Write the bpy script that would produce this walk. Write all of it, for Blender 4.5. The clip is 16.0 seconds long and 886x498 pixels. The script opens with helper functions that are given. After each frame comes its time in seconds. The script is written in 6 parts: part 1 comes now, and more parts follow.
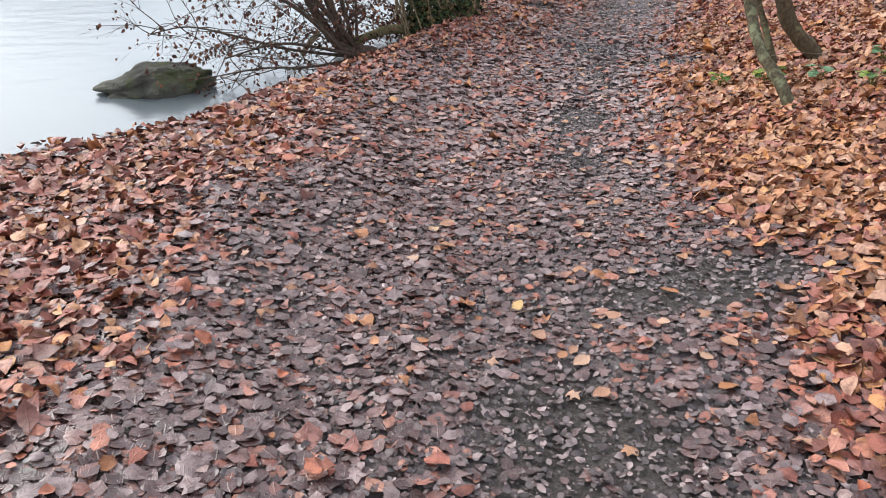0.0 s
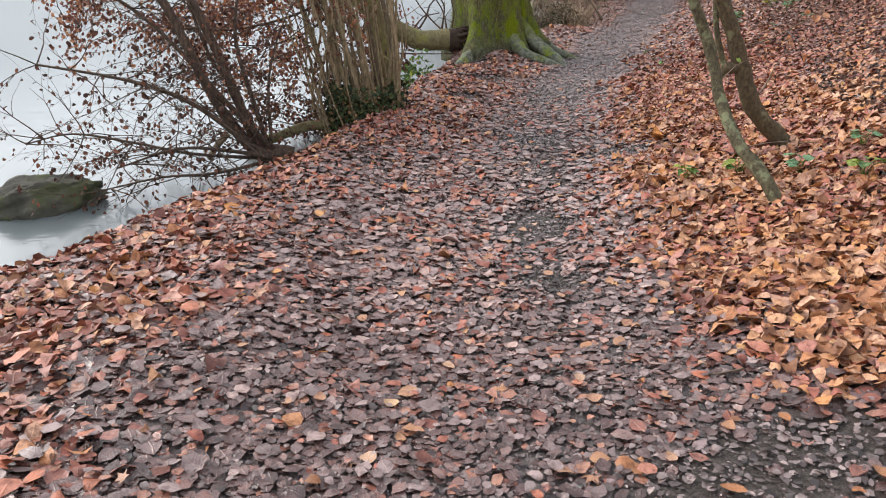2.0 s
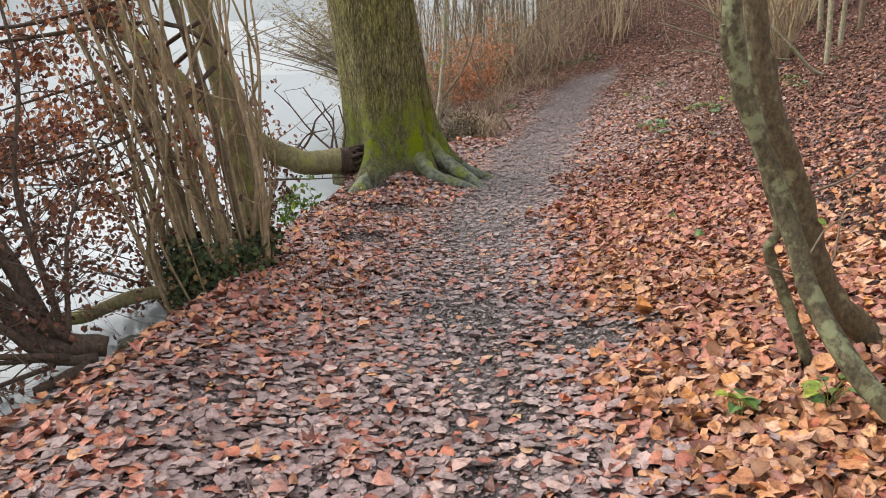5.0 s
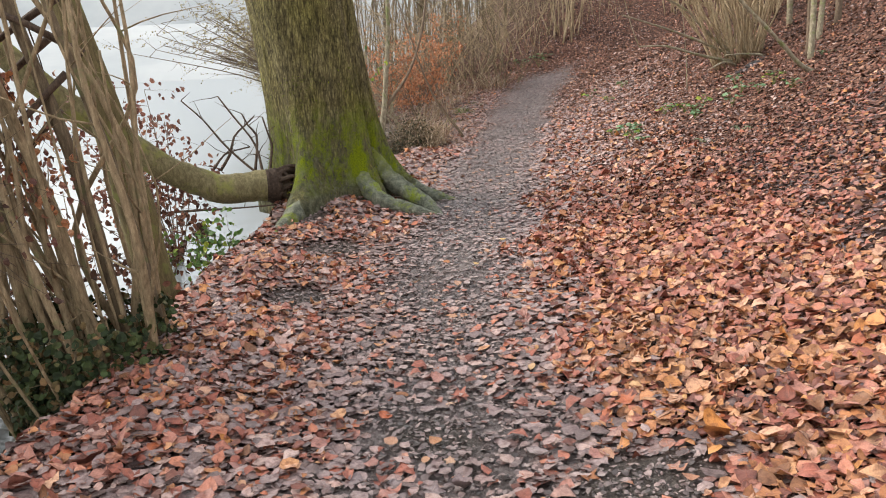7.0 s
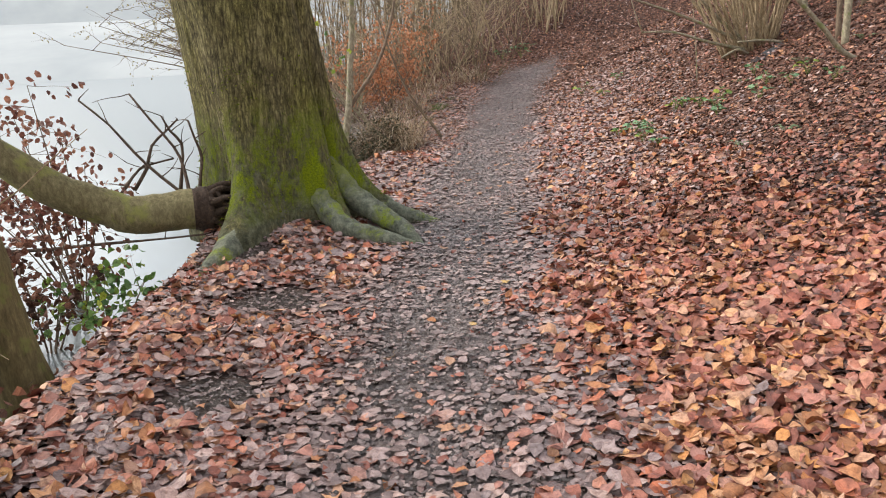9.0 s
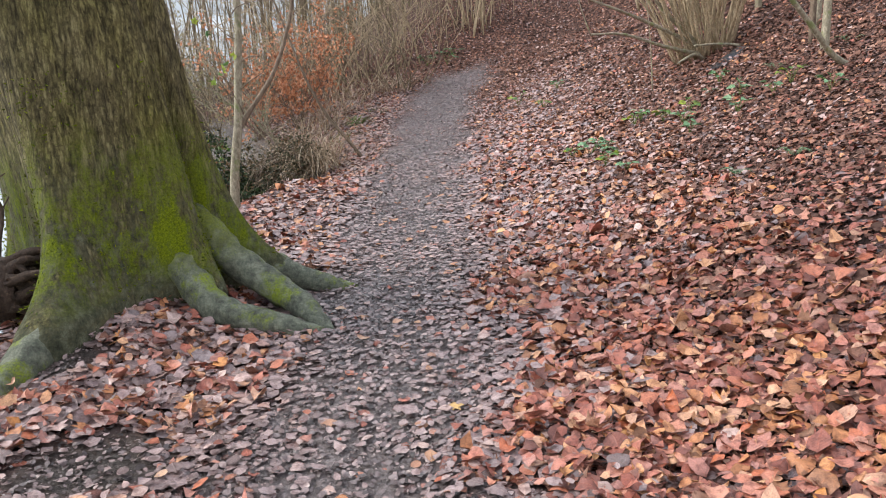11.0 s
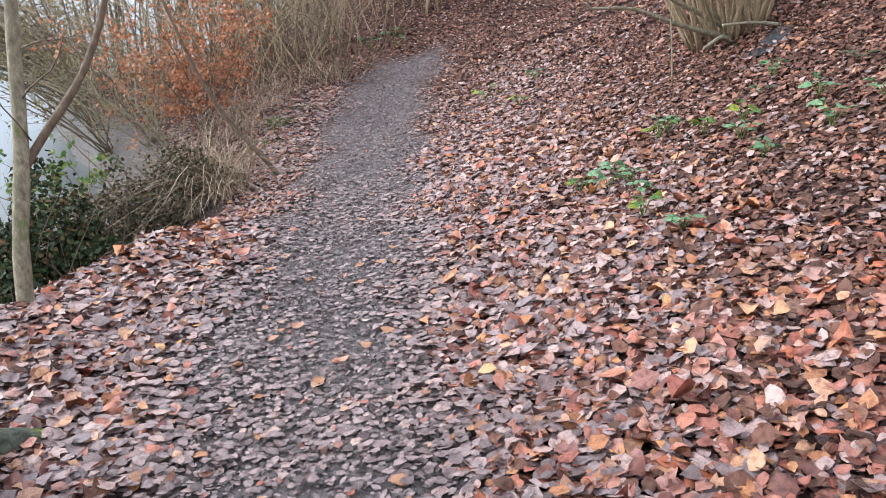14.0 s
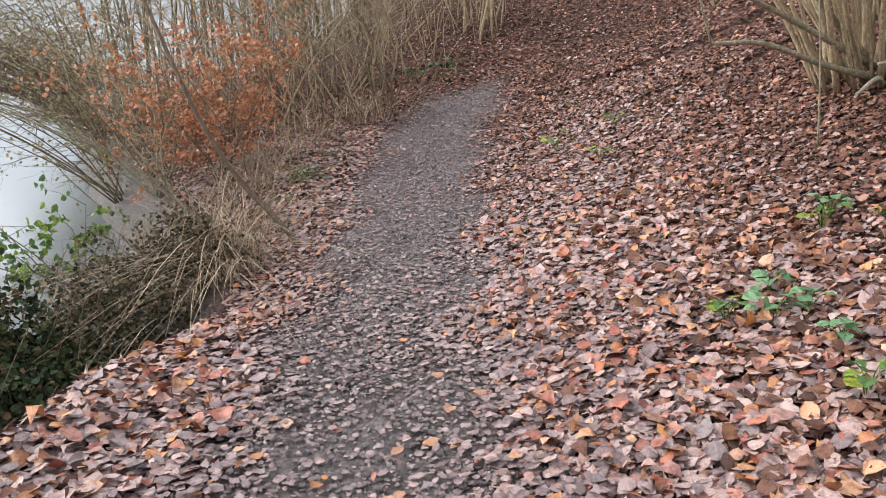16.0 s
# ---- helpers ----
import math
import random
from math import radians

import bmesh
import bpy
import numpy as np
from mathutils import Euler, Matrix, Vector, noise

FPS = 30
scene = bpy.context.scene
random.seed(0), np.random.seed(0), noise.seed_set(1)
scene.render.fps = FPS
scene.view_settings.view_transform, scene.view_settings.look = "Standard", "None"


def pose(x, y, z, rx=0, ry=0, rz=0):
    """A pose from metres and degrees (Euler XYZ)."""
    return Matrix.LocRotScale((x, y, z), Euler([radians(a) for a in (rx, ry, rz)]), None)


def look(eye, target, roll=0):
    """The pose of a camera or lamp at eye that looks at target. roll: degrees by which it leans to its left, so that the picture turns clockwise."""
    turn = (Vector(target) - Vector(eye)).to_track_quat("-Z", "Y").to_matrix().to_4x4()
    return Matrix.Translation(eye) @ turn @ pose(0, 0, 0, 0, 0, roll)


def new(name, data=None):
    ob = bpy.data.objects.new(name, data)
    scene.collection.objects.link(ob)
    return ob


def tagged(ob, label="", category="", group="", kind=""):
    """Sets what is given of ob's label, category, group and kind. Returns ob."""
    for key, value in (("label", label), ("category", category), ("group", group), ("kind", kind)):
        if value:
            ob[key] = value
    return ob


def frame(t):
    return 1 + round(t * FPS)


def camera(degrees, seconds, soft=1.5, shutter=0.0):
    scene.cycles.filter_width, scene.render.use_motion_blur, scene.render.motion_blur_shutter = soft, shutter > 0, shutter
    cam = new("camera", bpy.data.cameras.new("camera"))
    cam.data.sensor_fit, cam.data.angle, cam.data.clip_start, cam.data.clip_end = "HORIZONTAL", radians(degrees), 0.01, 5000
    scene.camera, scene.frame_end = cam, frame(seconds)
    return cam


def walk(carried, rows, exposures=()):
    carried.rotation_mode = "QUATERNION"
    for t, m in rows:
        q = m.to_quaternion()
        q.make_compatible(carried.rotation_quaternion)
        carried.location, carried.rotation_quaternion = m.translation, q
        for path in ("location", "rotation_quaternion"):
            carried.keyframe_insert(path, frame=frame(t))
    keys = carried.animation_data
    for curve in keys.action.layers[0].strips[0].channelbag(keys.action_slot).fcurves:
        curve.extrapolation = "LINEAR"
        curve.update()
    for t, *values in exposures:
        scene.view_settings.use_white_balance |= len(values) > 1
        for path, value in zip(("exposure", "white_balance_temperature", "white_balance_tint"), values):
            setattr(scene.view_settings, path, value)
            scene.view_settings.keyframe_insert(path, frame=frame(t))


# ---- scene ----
cam = camera(61.9, 16.0, soft=1.0)
METRES, EYE, TILT, LEAN, TURN = 13.4, 1.5, 0.0, 0.0, 0.0
ROWS = [
    (0.0, 0.0, 0.0, 0.0, -0.34, -27.72, 0.64),
    (0.5, -0.0044, 0.0165, -0.004, -2.12, -26.29, 1.13),
    (1.0, -0.0099, 0.0337, -0.0036, -4.24, -24.91, 1.66),
    (1.5, -0.0131, 0.0494, -0.0049, -6.42, -24.07, 2.11),
    (2.0, -0.0087, 0.0724, -0.0068, -7.32, -21.63, 1.34),
    (2.5, -0.0002, 0.1005, -0.0059, -7.13, -18.24, 0.91),
    (3.0, 0.0064, 0.1283, -0.0108, -7.75, -16.09, 1.33),
    (3.5, 0.0121, 0.1543, -0.01, -8.19, -14.99, 1.28),
    (4.0, 0.0176, 0.1857, -0.0098, -8.92, -13.82, 0.94),
    (4.5, 0.0209, 0.2176, -0.0113, -11.25, -13.44, 1.22),
    (5.0, 0.024, 0.2495, -0.0099, -15.07, -14.14, 1.93),
    (7.5, 0.0596, 0.4019, -0.01, -19.75, -14.2, 2.78),
    (8.0, 0.0682, 0.4338, -0.0113, -18.49, -13.84, 2.94),
    (8.5, 0.0788, 0.4644, -0.0108, -20.11, -14.32, 3.02),
    (9.0, 0.0917, 0.4957, -0.0154, -21.84, -14.79, 3.11),
    (11.5, 0.1621, 0.653, -0.0162, -29.09, -14.59, 3.17),
    (12.0, 0.1793, 0.6838, -0.0142, -30.35, -14.69, 3.08),
    (12.5, 0.1995, 0.7148, -0.0185, -31.75, -14.98, 2.8),
    (13.0, 0.2196, 0.7478, -0.0157, -32.38, -15.47, 2.6),
    (13.5, 0.2343, 0.7775, -0.0155, -32.04, -15.77, 2.88),
    (14.0, 0.2516, 0.8072, -0.0153, -31.43, -16.26, 3.07),
    (14.5, 0.2709, 0.8395, -0.013, -30.25, -17.09, 2.86),
    (15.0, 0.2849, 0.8707, -0.0118, -28.97, -17.44, 2.52),
    (15.5, 0.2965, 0.8981, -0.0066, -28.27, -17.03, 2.55),
    (16.0, 0.3099, 0.9294, -0.0044, -28.1, -14.48, 2.9),
]
walk(cam, [(t, pose(0, 0, EYE, TILT, LEAN, TURN) @ pose(METRES * x, METRES * y, METRES * z, 90 + pitch, roll, yaw)) for t, x, y, z, yaw, pitch, roll in ROWS], [(0.0, 0.95, 6300, 10), (1.2, 0.95, 6400, 10), (3.0, 1.01, 6850, 10), (5.0, 1.12, 6950, 10), (7.5, 1.25, 7050, 10), (9.0, 1.19, 6950, 10), (11.5, 1.38, 6200, 10), (12.5, 1.48, 6000, 10), (14.0, 1.4, 6050, 10), (16.0, 1.22, 6500, 10)])

# ---------------------------------------------------------------- world, sun
SUN_ELEV, SUN_AZ = radians(38), radians(-55)      # azimuth from +y towards +x
world = bpy.data.worlds.new("overcast_sky")
scene.world = world
world.use_nodes = True
wn, wl = world.node_tree.nodes, world.node_tree.links
wn.clear()
w_out = wn.new("ShaderNodeOutputWorld")
w_bg = wn.new("ShaderNodeBackground")
w_sky = wn.new("ShaderNodeTexSky")
w_sky.sky_type, w_sky.sun_disc = "NISHITA", False
w_sky.sun_elevation, w_sky.sun_rotation = SUN_ELEV, SUN_AZ
w_tc = wn.new("ShaderNodeTexCoord")
w_map = wn.new("ShaderNodeMapping")
w_map.inputs["Scale"].default_value = (1.6, 1.6, 3.5)
w_map.inputs["Location"].default_value = (0.9, 0.45, 0.2)
w_noise = wn.new("ShaderNodeTexNoise")
w_noise.inputs["Scale"].default_value = 1.3
w_noise.inputs["Detail"].default_value = 5
w_ramp = wn.new("ShaderNodeValToRGB")
w_ramp.color_ramp.elements[0].position, w_ramp.color_ramp.elements[0].color = 0.4, (0.4, 0.4, 0.4, 1)
w_ramp.color_ramp.elements[1].position, w_ramp.color_ramp.elements[1].color = 0.6, (0.95, 0.95, 0.95, 1)
w_mix = wn.new("ShaderNodeMixRGB")
w_mix.inputs["Color2"].default_value = (12.9, 12.8, 12.6, 1)
wl.new(w_tc.outputs["Generated"], w_map.inputs["Vector"])
wl.new(w_map.outputs["Vector"], w_noise.inputs["Vector"])
wl.new(w_noise.outputs["Fac"], w_ramp.inputs["Fac"])
w_sep = wn.new("ShaderNodeSeparateXYZ")
w_high = wn.new("ShaderNodeMapRange")
w_high.inputs["From Min"].default_value, w_high.inputs["From Max"].default_value = 0.22, 0.6
w_high.inputs["To Min"].default_value, w_high.inputs["To Max"].default_value = 1.0, 0.48
w_thin = wn.new("ShaderNodeMath")
w_thin.operation = "MULTIPLY"
wl.new(w_tc.outputs["Generated"], w_sep.inputs[0])
wl.new(w_sep.outputs["Z"], w_high.inputs["Value"])
wl.new(w_ramp.outputs["Color"], w_thin.inputs[0])
wl.new(w_high.outputs["Result"], w_thin.inputs[1])
wl.new(w_thin.outputs[0], w_mix.inputs["Fac"])
wl.new(w_sky.outputs["Color"], w_mix.inputs["Color1"])
wl.new(w_mix.outputs["Color"], w_bg.inputs["Color"])
w_bg.inputs["Strength"].default_value = 0.12
wl.new(w_bg.outputs["Background"], w_out.inputs["Surface"])

sun_data = bpy.data.lights.new("sun", "SUN")
sun_data.energy, sun_data.angle, sun_data.color = 1.5, radians(25), (1.0, 0.96, 0.9)
sun = new("sun", sun_data)
sun_dir = Vector((math.sin(SUN_AZ) * math.cos(SUN_ELEV), math.cos(SUN_AZ) * math.cos(SUN_ELEV), math.sin(SUN_ELEV)))
sun.matrix_world = look(sun_dir * 60, (0, 0, 0))

# ---------------------------------------------------------------- materials
class Nodes:
    """A small helper round one node material."""
    def __init__(self, name):
        self.mat = bpy.data.materials.new(name)
        self.mat.use_nodes = True
        self.tree = self.mat.node_tree
        self.bsdf = self.tree.nodes["Principled BSDF"]
        self.out = self.tree.nodes["Material Output"]
        self.space = self.add("ShaderNodeTexCoord").outputs["Object"]

    def add(self, kind, **values):
        node = self.tree.nodes.new(kind)
        for key, value in values.items():
            node.inputs[key].default_value = value
        return node

    def link(self, a, b):
        self.tree.links.new(a, b)

    def coords(self, scale):
        node = self.add("ShaderNodeMapping")
        node.inputs["Scale"].default_value = scale
        self.link(self.space, node.inputs["Vector"])
        return node.outputs["Vector"]

    def noise(self, size, detail=4, rough=0.6, scale=(1, 1, 1)):
        node = self.add("ShaderNodeTexNoise", Scale=size, Detail=detail, Roughness=rough)
        self.link(self.coords(scale), node.inputs["Vector"])
        return node.outputs["Fac"]

    def ramp(self, fac, stops, constant=False):
        node = self.add("ShaderNodeValToRGB")
        cr = node.color_ramp
        if constant:
            cr.interpolation = "CONSTANT"
        while len(cr.elements) < len(stops):
            cr.elements.new(0.5)
        for e, (p, c) in zip(cr.elements, stops):
            e.position, e.color = p, (*c, 1)
        self.link(fac, node.inputs["Fac"])
        return node.outputs["Color"]

    def step(self, fac, low, high):
        node = self.add("ShaderNodeMapRange")
        node.inputs["From Min"].default_value, node.inputs["From Max"].default_value = low, high
        self.link(fac, node.inputs["Value"])
        return node.outputs["Result"]

    def math(self, op, a, b):
        node = self.add("ShaderNodeMath")
        node.operation = op
        for i, v in enumerate((a, b)):
            if isinstance(v, (int, float)):
                node.inputs[i].default_value = v
            else:
                self.link(v, node.inputs[i])
        return node.outputs[0]

    def mix(self, fac, a, b, mode="MIX"):
        node = self.add("ShaderNodeMixRGB")
        node.blend_type = mode
        for key, v in (("Fac", fac), ("Color1", a), ("Color2", b)):
            if isinstance(v, (int, float)):
                node.inputs[key].default_value = v
            elif isinstance(v, tuple):
                node.inputs[key].default_value = (*v, 1)
            else:
                self.link(v, node.inputs[key])
        return node.outputs["Color"]

    def bump(self, height, strength, distance, under=None):
        node = self.add("ShaderNodeBump", Strength=strength, Distance=distance)
        self.link(height, node.inputs["Height"])
        if under is not None:
            self.link(under, node.inputs["Normal"])
        return node.outputs["Normal"]

    def finish(self, color, rough, normal=None, spec=0.5):
        for key, v in (("Base Color", color), ("Roughness", rough), ("Specular IOR Level", spec)):
            if isinstance(v, (int, float)):
                self.bsdf.inputs[key].default_value = v
            elif isinstance(v, tuple):
                self.bsdf.inputs[key].default_value = (*v, 1)
            else:
                self.link(v, self.bsdf.inputs[key])
        if normal is not None:
            self.link(normal, self.bsdf.inputs["Normal"])
        return self.mat


def leaf_material(name, stops, rough=0.5, spec=0.4, by_object=False, glow=0.0, veined=False):
    n = Nodes(name)
    if veined:
        # trodden, rained-on leaves sit closer together in tone than fresh ones
        mean = [sum(c[i] for _, c in stops) / len(stops) for i in range(3)]
        stops = [(p, tuple(m + 0.74 * (v - m) for v, m in zip(c, mean))) for p, c in stops]
    if by_object:
        rnd = n.add("ShaderNodeObjectInfo").outputs["Random"]
    else:
        rnd = n.add("ShaderNodeNewGeometry").outputs["Random Per Island"]
    base = n.ramp(rnd, stops)
    blotch = n.noise(34, 4)
    fine = n.noise(190, 3)
    col = n.mix(n.step(blotch, 0.46, 0.66), base, n.mix(1.0, base, (0.52, 0.45, 0.44), "MULTIPLY"))
    col = n.mix(n.step(fine, 0.35, 0.75), col, n.mix(1.0, col, (0.68, 0.66, 0.64), "MULTIPLY"))
    r = n.math("ADD", n.math("MULTIPLY", blotch, 0.35), rough - 0.17)
    relief = n.bump(fine, 0.35, 0.004)
    if veined:
        # midrib, side veins and a browned rim, laid out along each leaf
        leaf = n.add("ShaderNodeAttribute")
        leaf.attribute_name = "leaf"
        sep = n.add("ShaderNodeSeparateXYZ")
        n.link(leaf.outputs["Vector"], sep.inputs[0])
        across = n.math("ABSOLUTE", sep.outputs["Y"], 0.0)
        rib = n.step(across, 0.035, 0.012)
        side = n.step(n.math("SINE", n.math("MULTIPLY", n.math("SUBTRACT", sep.outputs["X"], n.math("MULTIPLY", across, 0.8)), 46.0), 0.0), 0.55, 0.95)
        vein = n.math("MAXIMUM", rib, n.math("MULTIPLY", side, 0.45))
        col = n.mix(n.math("MULTIPLY", vein, 0.4), col, n.mix(1.0, col, (1.45, 1.35, 1.2), "MULTIPLY"))
        rim = n.math("MULTIPLY", n.step(across, 0.2, 0.36), n.step(blotch, 0.4, 0.6))
        col = n.mix(n.math("MULTIPLY", rim, 0.7), col, n.mix(1.0, col, (0.5, 0.42, 0.38), "MULTIPLY"))
        relief = n.bump(vein, 0.5, 0.002, relief)
    n.finish(col, r, relief, spec)
    if glow:
        back = n.add("ShaderNodeBsdfTranslucent")
        n.link(col, back.inputs["Color"])
        both = n.add("ShaderNodeMixShader", Fac=glow)
        n.link(n.bsdf.outputs[0], both.inputs[1])
        n.link(back.outputs[0], both.inputs[2])
        n.link(both.outputs[0], n.out.inputs["Surface"])
    return n.mat


def bark_material(name, dark, light, patch, grain=(9, 9, 1.6), patch_size=3.0, patch_cut=0.58, depth=0.01, rough=0.85):
    n = Nodes(name)
    streak = n.noise(6, 6, 0.7, grain)
    fine = n.noise(60, 5, 0.7, (1, 1, 0.35))
    spots = n.noise(patch_size, 5, 0.65)
    col = n.ramp(streak, [(0.3, dark), (0.55, tuple((a + b) / 2 for a, b in zip(dark, light))), (0.72, light)])
    col = n.mix(n.step(fine, 0.4, 0.8), col, n.mix(1.0, col, (0.55, 0.52, 0.5), "MULTIPLY"))
    col = n.mix(n.math("MULTIPLY", n.step(spots, patch_cut, patch_cut + 0.09), 0.75), col, patch)
    both = n.math("ADD", n.math("MULTIPLY", streak, 1.0), n.math("MULTIPLY", fine, 0.35))
    return n.finish(col, rough, n.bump(both, 0.8, depth), 0.25)


M_WET = leaf_material("wet_trodden_leaf", [(0.0, (0.018, 0.009, 0.009)), (0.2, (0.05, 0.025, 0.025)), (0.4, (0.095, 0.053, 0.053)), (0.6, (0.155, 0.1, 0.098)),
                                           (0.8, (0.25, 0.16, 0.145)), (0.92, (0.281, 0.0872, 0.0524)), (1.0, (0.497, 0.245, 0.157))], 0.27, 0.65, veined=True)
M_RED = leaf_material("red_brown_leaf", [(0.0, (0.0602, 0.0184, 0.0149)), (0.18, (0.181, 0.046, 0.0298)), (0.34, (0.336, 0.092, 0.0576)), (0.48, (0.457, 0.175, 0.122)), (0.62, (0.325, 0.168, 0.149)),
                                         (0.76, (0.543, 0.248, 0.177)), (0.88, (0.457, 0.112, 0.033)), (1.0, (0.616, 0.338, 0.246))], 0.48, 0.45, veined=True)
M_MAUVE = leaf_material("bleached_mauve_leaf", [(0.0, (0.07, 0.045, 0.045)), (0.15, (0.19, 0.125, 0.122)), (0.28, (0.2, 0.17, 0.178)), (0.42, (0.342, 0.24, 0.235)), (0.6, (0.451, 0.314, 0.288)), (0.8, (0.536, 0.382, 0.342)),
                                               (0.9, (0.354, 0.161, 0.115)), (1.0, (0.621, 0.473, 0.425))], 0.42, 0.5, veined=True)
M_PATH = leaf_material("lilac_matted_leaf", [(0.0, (0.09, 0.062, 0.06)), (0.25, (0.19, 0.138, 0.136)), (0.6, (0.3, 0.222, 0.218)), (0.88, (0.39, 0.292, 0.28)), (1.0, (0.5, 0.345, 0.29))], 0.38, 0.45, veined=True)
M_ORANGE = leaf_material("orange_tan_leaf", [(0.0, (0.0904, 0.0315, 0.0158)), (0.2, (0.317, 0.112, 0.038)), (0.4, (0.497, 0.2, 0.08)), (0.55, (0.6, 0.335, 0.18)),
                                             (0.68, (0.384, 0.22, 0.168)), (0.82, (0.7, 0.419, 0.284)), (0.97, (0.56, 0.225, 0.048)), (1.0, (0.7, 0.419, 0.189))], 0.5, 0.42, veined=True)
# Dark matt browns: dull leaves that also carry the slope's shade in their colour.
M_DULL_SHADE = leaf_material("dull_shade_leaf", [(0.0, (0.035, 0.02, 0.016)), (0.3, (0.1, 0.052, 0.04)), (0.6, (0.19, 0.095, 0.07)), (0.85, (0.3, 0.15, 0.105)), (1.0, (0.4, 0.25, 0.19))], 0.72, 0.15, veined=True)
M_SINGLE = leaf_material("pale_fallen_leaf", [(0.0, (0.4, 0.145, 0.0468)), (0.3, (0.52, 0.29, 0.178)), (0.6, (0.4, 0.193, 0.131)),
                                              (0.93, (0.64, 0.425, 0.299)), (1.0, (0.62, 0.425, 0.141))], 0.5, 0.4, by_object=True, veined=True)
M_FRAG = leaf_material("leaf_crumb", [(0.0, (0.025, 0.018, 0.016)), (0.3, (0.09, 0.066, 0.062)), (0.7, (0.22, 0.17, 0.163)), (1.0, (0.4, 0.3, 0.28))], 0.36, 0.5)
M_DRYLEAF = leaf_material("withered_dark_leaf", [(0.0, (0.051, 0.0272, 0.0195)), (0.5, (0.136, 0.064, 0.045)), (1.0, (0.272, 0.12, 0.075))], 0.6, 0.3, glow=0.4)
M_COPPER = leaf_material("copper_beech_leaf", [(0.0, (0.3, 0.11, 0.05)), (0.5, (0.54, 0.225, 0.105)), (1.0, (0.66, 0.36, 0.21))], 0.5, 0.35, glow=0.3)
M_RUSSET = leaf_material("russet_leaf", [(0.0, (0.11, 0.045, 0.034)), (0.5, (0.25, 0.1, 0.075)), (1.0, (0.42, 0.2, 0.13))], 0.5, 0.35, glow=0.3)
M_IVY = leaf_material("dark_ivy_leaf", [(0.0, (0.016, 0.026, 0.012)), (0.5, (0.038, 0.062, 0.022)), (0.8, (0.07, 0.1, 0.034)), (0.9, (0.15, 0.11, 0.05)), (1.0, (0.22, 0.13, 0.06))], 0.62, 0.2)
M_BRAMBLE = leaf_material("bramble_leaf", [(0.0, (0.03, 0.03, 0.016)), (0.4, (0.07, 0.075, 0.035)), (0.7, (0.13, 0.1, 0.06)), (1.0, (0.24, 0.16, 0.09))], 0.65, 0.2)
M_GREEN = leaf_material("fresh_green_leaf", [(0.0, (0.06, 0.15, 0.04)), (0.6, (0.14, 0.26, 0.06)), (1.0, (0.35, 0.42, 0.05))], 0.45, 0.4, glow=0.3)
M_BLUEGREEN = leaf_material("cool_green_leaf", [(0.0, (0.08, 0.19, 0.08)), (1.0, (0.2, 0.36, 0.18))], 0.45, 0.4, glow=0.2)
M_YELLOW = leaf_material("yellowed_leaf", [(0.0, (0.24, 0.2, 0.1)), (1.0, (0.42, 0.36, 0.18))], 0.5, 0.3, glow=0.3)
M_GRASS = leaf_material("dry_straw_blade", [(0.0, (0.14, 0.1, 0.065)), (0.35, (0.34, 0.26, 0.17)), (0.75, (0.54, 0.43, 0.3)), (1.0, (0.72, 0.62, 0.47))], 0.6, 0.3, glow=0.2)
M_GREENGRASS = leaf_material("green_grass_blade", [(0.0, (0.07, 0.12, 0.03)), (1.0, (0.2, 0.28, 0.06))], 0.5, 0.3, glow=0.2)
M_MOSS = leaf_material("moss_tuft", [(0.0, (0.05, 0.075, 0.003)), (0.5, (0.13, 0.17, 0.004)), (1.0, (0.26, 0.31, 0.008))], 0.8, 0.15)

M_HAZEL = bark_material("hazel_bark", (0.19, 0.14, 0.085), (0.56, 0.45, 0.3), (0.22, 0.21, 0.12), (7, 7, 1.5), 5, 0.6, 0.004)
M_HAZEL_SHORE = bark_material("shore_hazel_bark", (0.12, 0.088, 0.05), (0.45, 0.345, 0.215), (0.16, 0.16, 0.075), (7, 7, 1.5), 5, 0.58, 0.004)
M_HAZEL_DARK = bark_material("old_hazel_bark", (0.08, 0.06, 0.04), (0.26, 0.2, 0.13), (0.11, 0.12, 0.05), (7, 7, 1.5), 5, 0.55, 0.005)
M_WILLOW = bark_material("dark_willow_bark", (0.042, 0.03, 0.024), (0.17, 0.118, 0.085), (0.14, 0.13, 0.07), (8, 8, 2), 4, 0.62, 0.006)
M_SMOOTH = bark_material("smooth_green_bark", (0.1, 0.085, 0.04), (0.27, 0.235, 0.125), (0.2, 0.205, 0.055), (4, 4, 2), 4, 0.52, 0.007)
M_LEAN = bark_material("olive_brown_bark", (0.075, 0.06, 0.026), (0.22, 0.18, 0.085), (0.15, 0.16, 0.045), (5, 5, 1.2), 4, 0.54, 0.008)
M_SAP = bark_material("mossy_sapling_bark", (0.035, 0.03, 0.018), (0.17, 0.145, 0.085), (0.2, 0.215, 0.12), (8, 8, 6), 12, 0.5, 0.01)
M_SAPB = bark_material("brown_sapling_bark", (0.04, 0.03, 0.018), (0.17, 0.13, 0.075), (0.2, 0.19, 0.105), (8, 8, 5), 9, 0.57, 0.01)
M_PALE = bark_material("pale_ash_bark", (0.13, 0.11, 0.075), (0.46, 0.41, 0.3), (0.15, 0.18, 0.06), (5, 5, 3), 6, 0.53, 0.006)
M_TWIG = bark_material("twig_bark", (0.09, 0.065, 0.046), (0.26, 0.195, 0.14), (0.16, 0.14, 0.1), (5, 5, 2), 6, 0.7, 0.003)
M_DEAD = bark_material("dead_rotten_wood", (0.02, 0.014, 0.011), (0.1, 0.065, 0.045), (0.16, 0.1, 0.06), (6, 6, 6), 9, 0.6, 0.02)
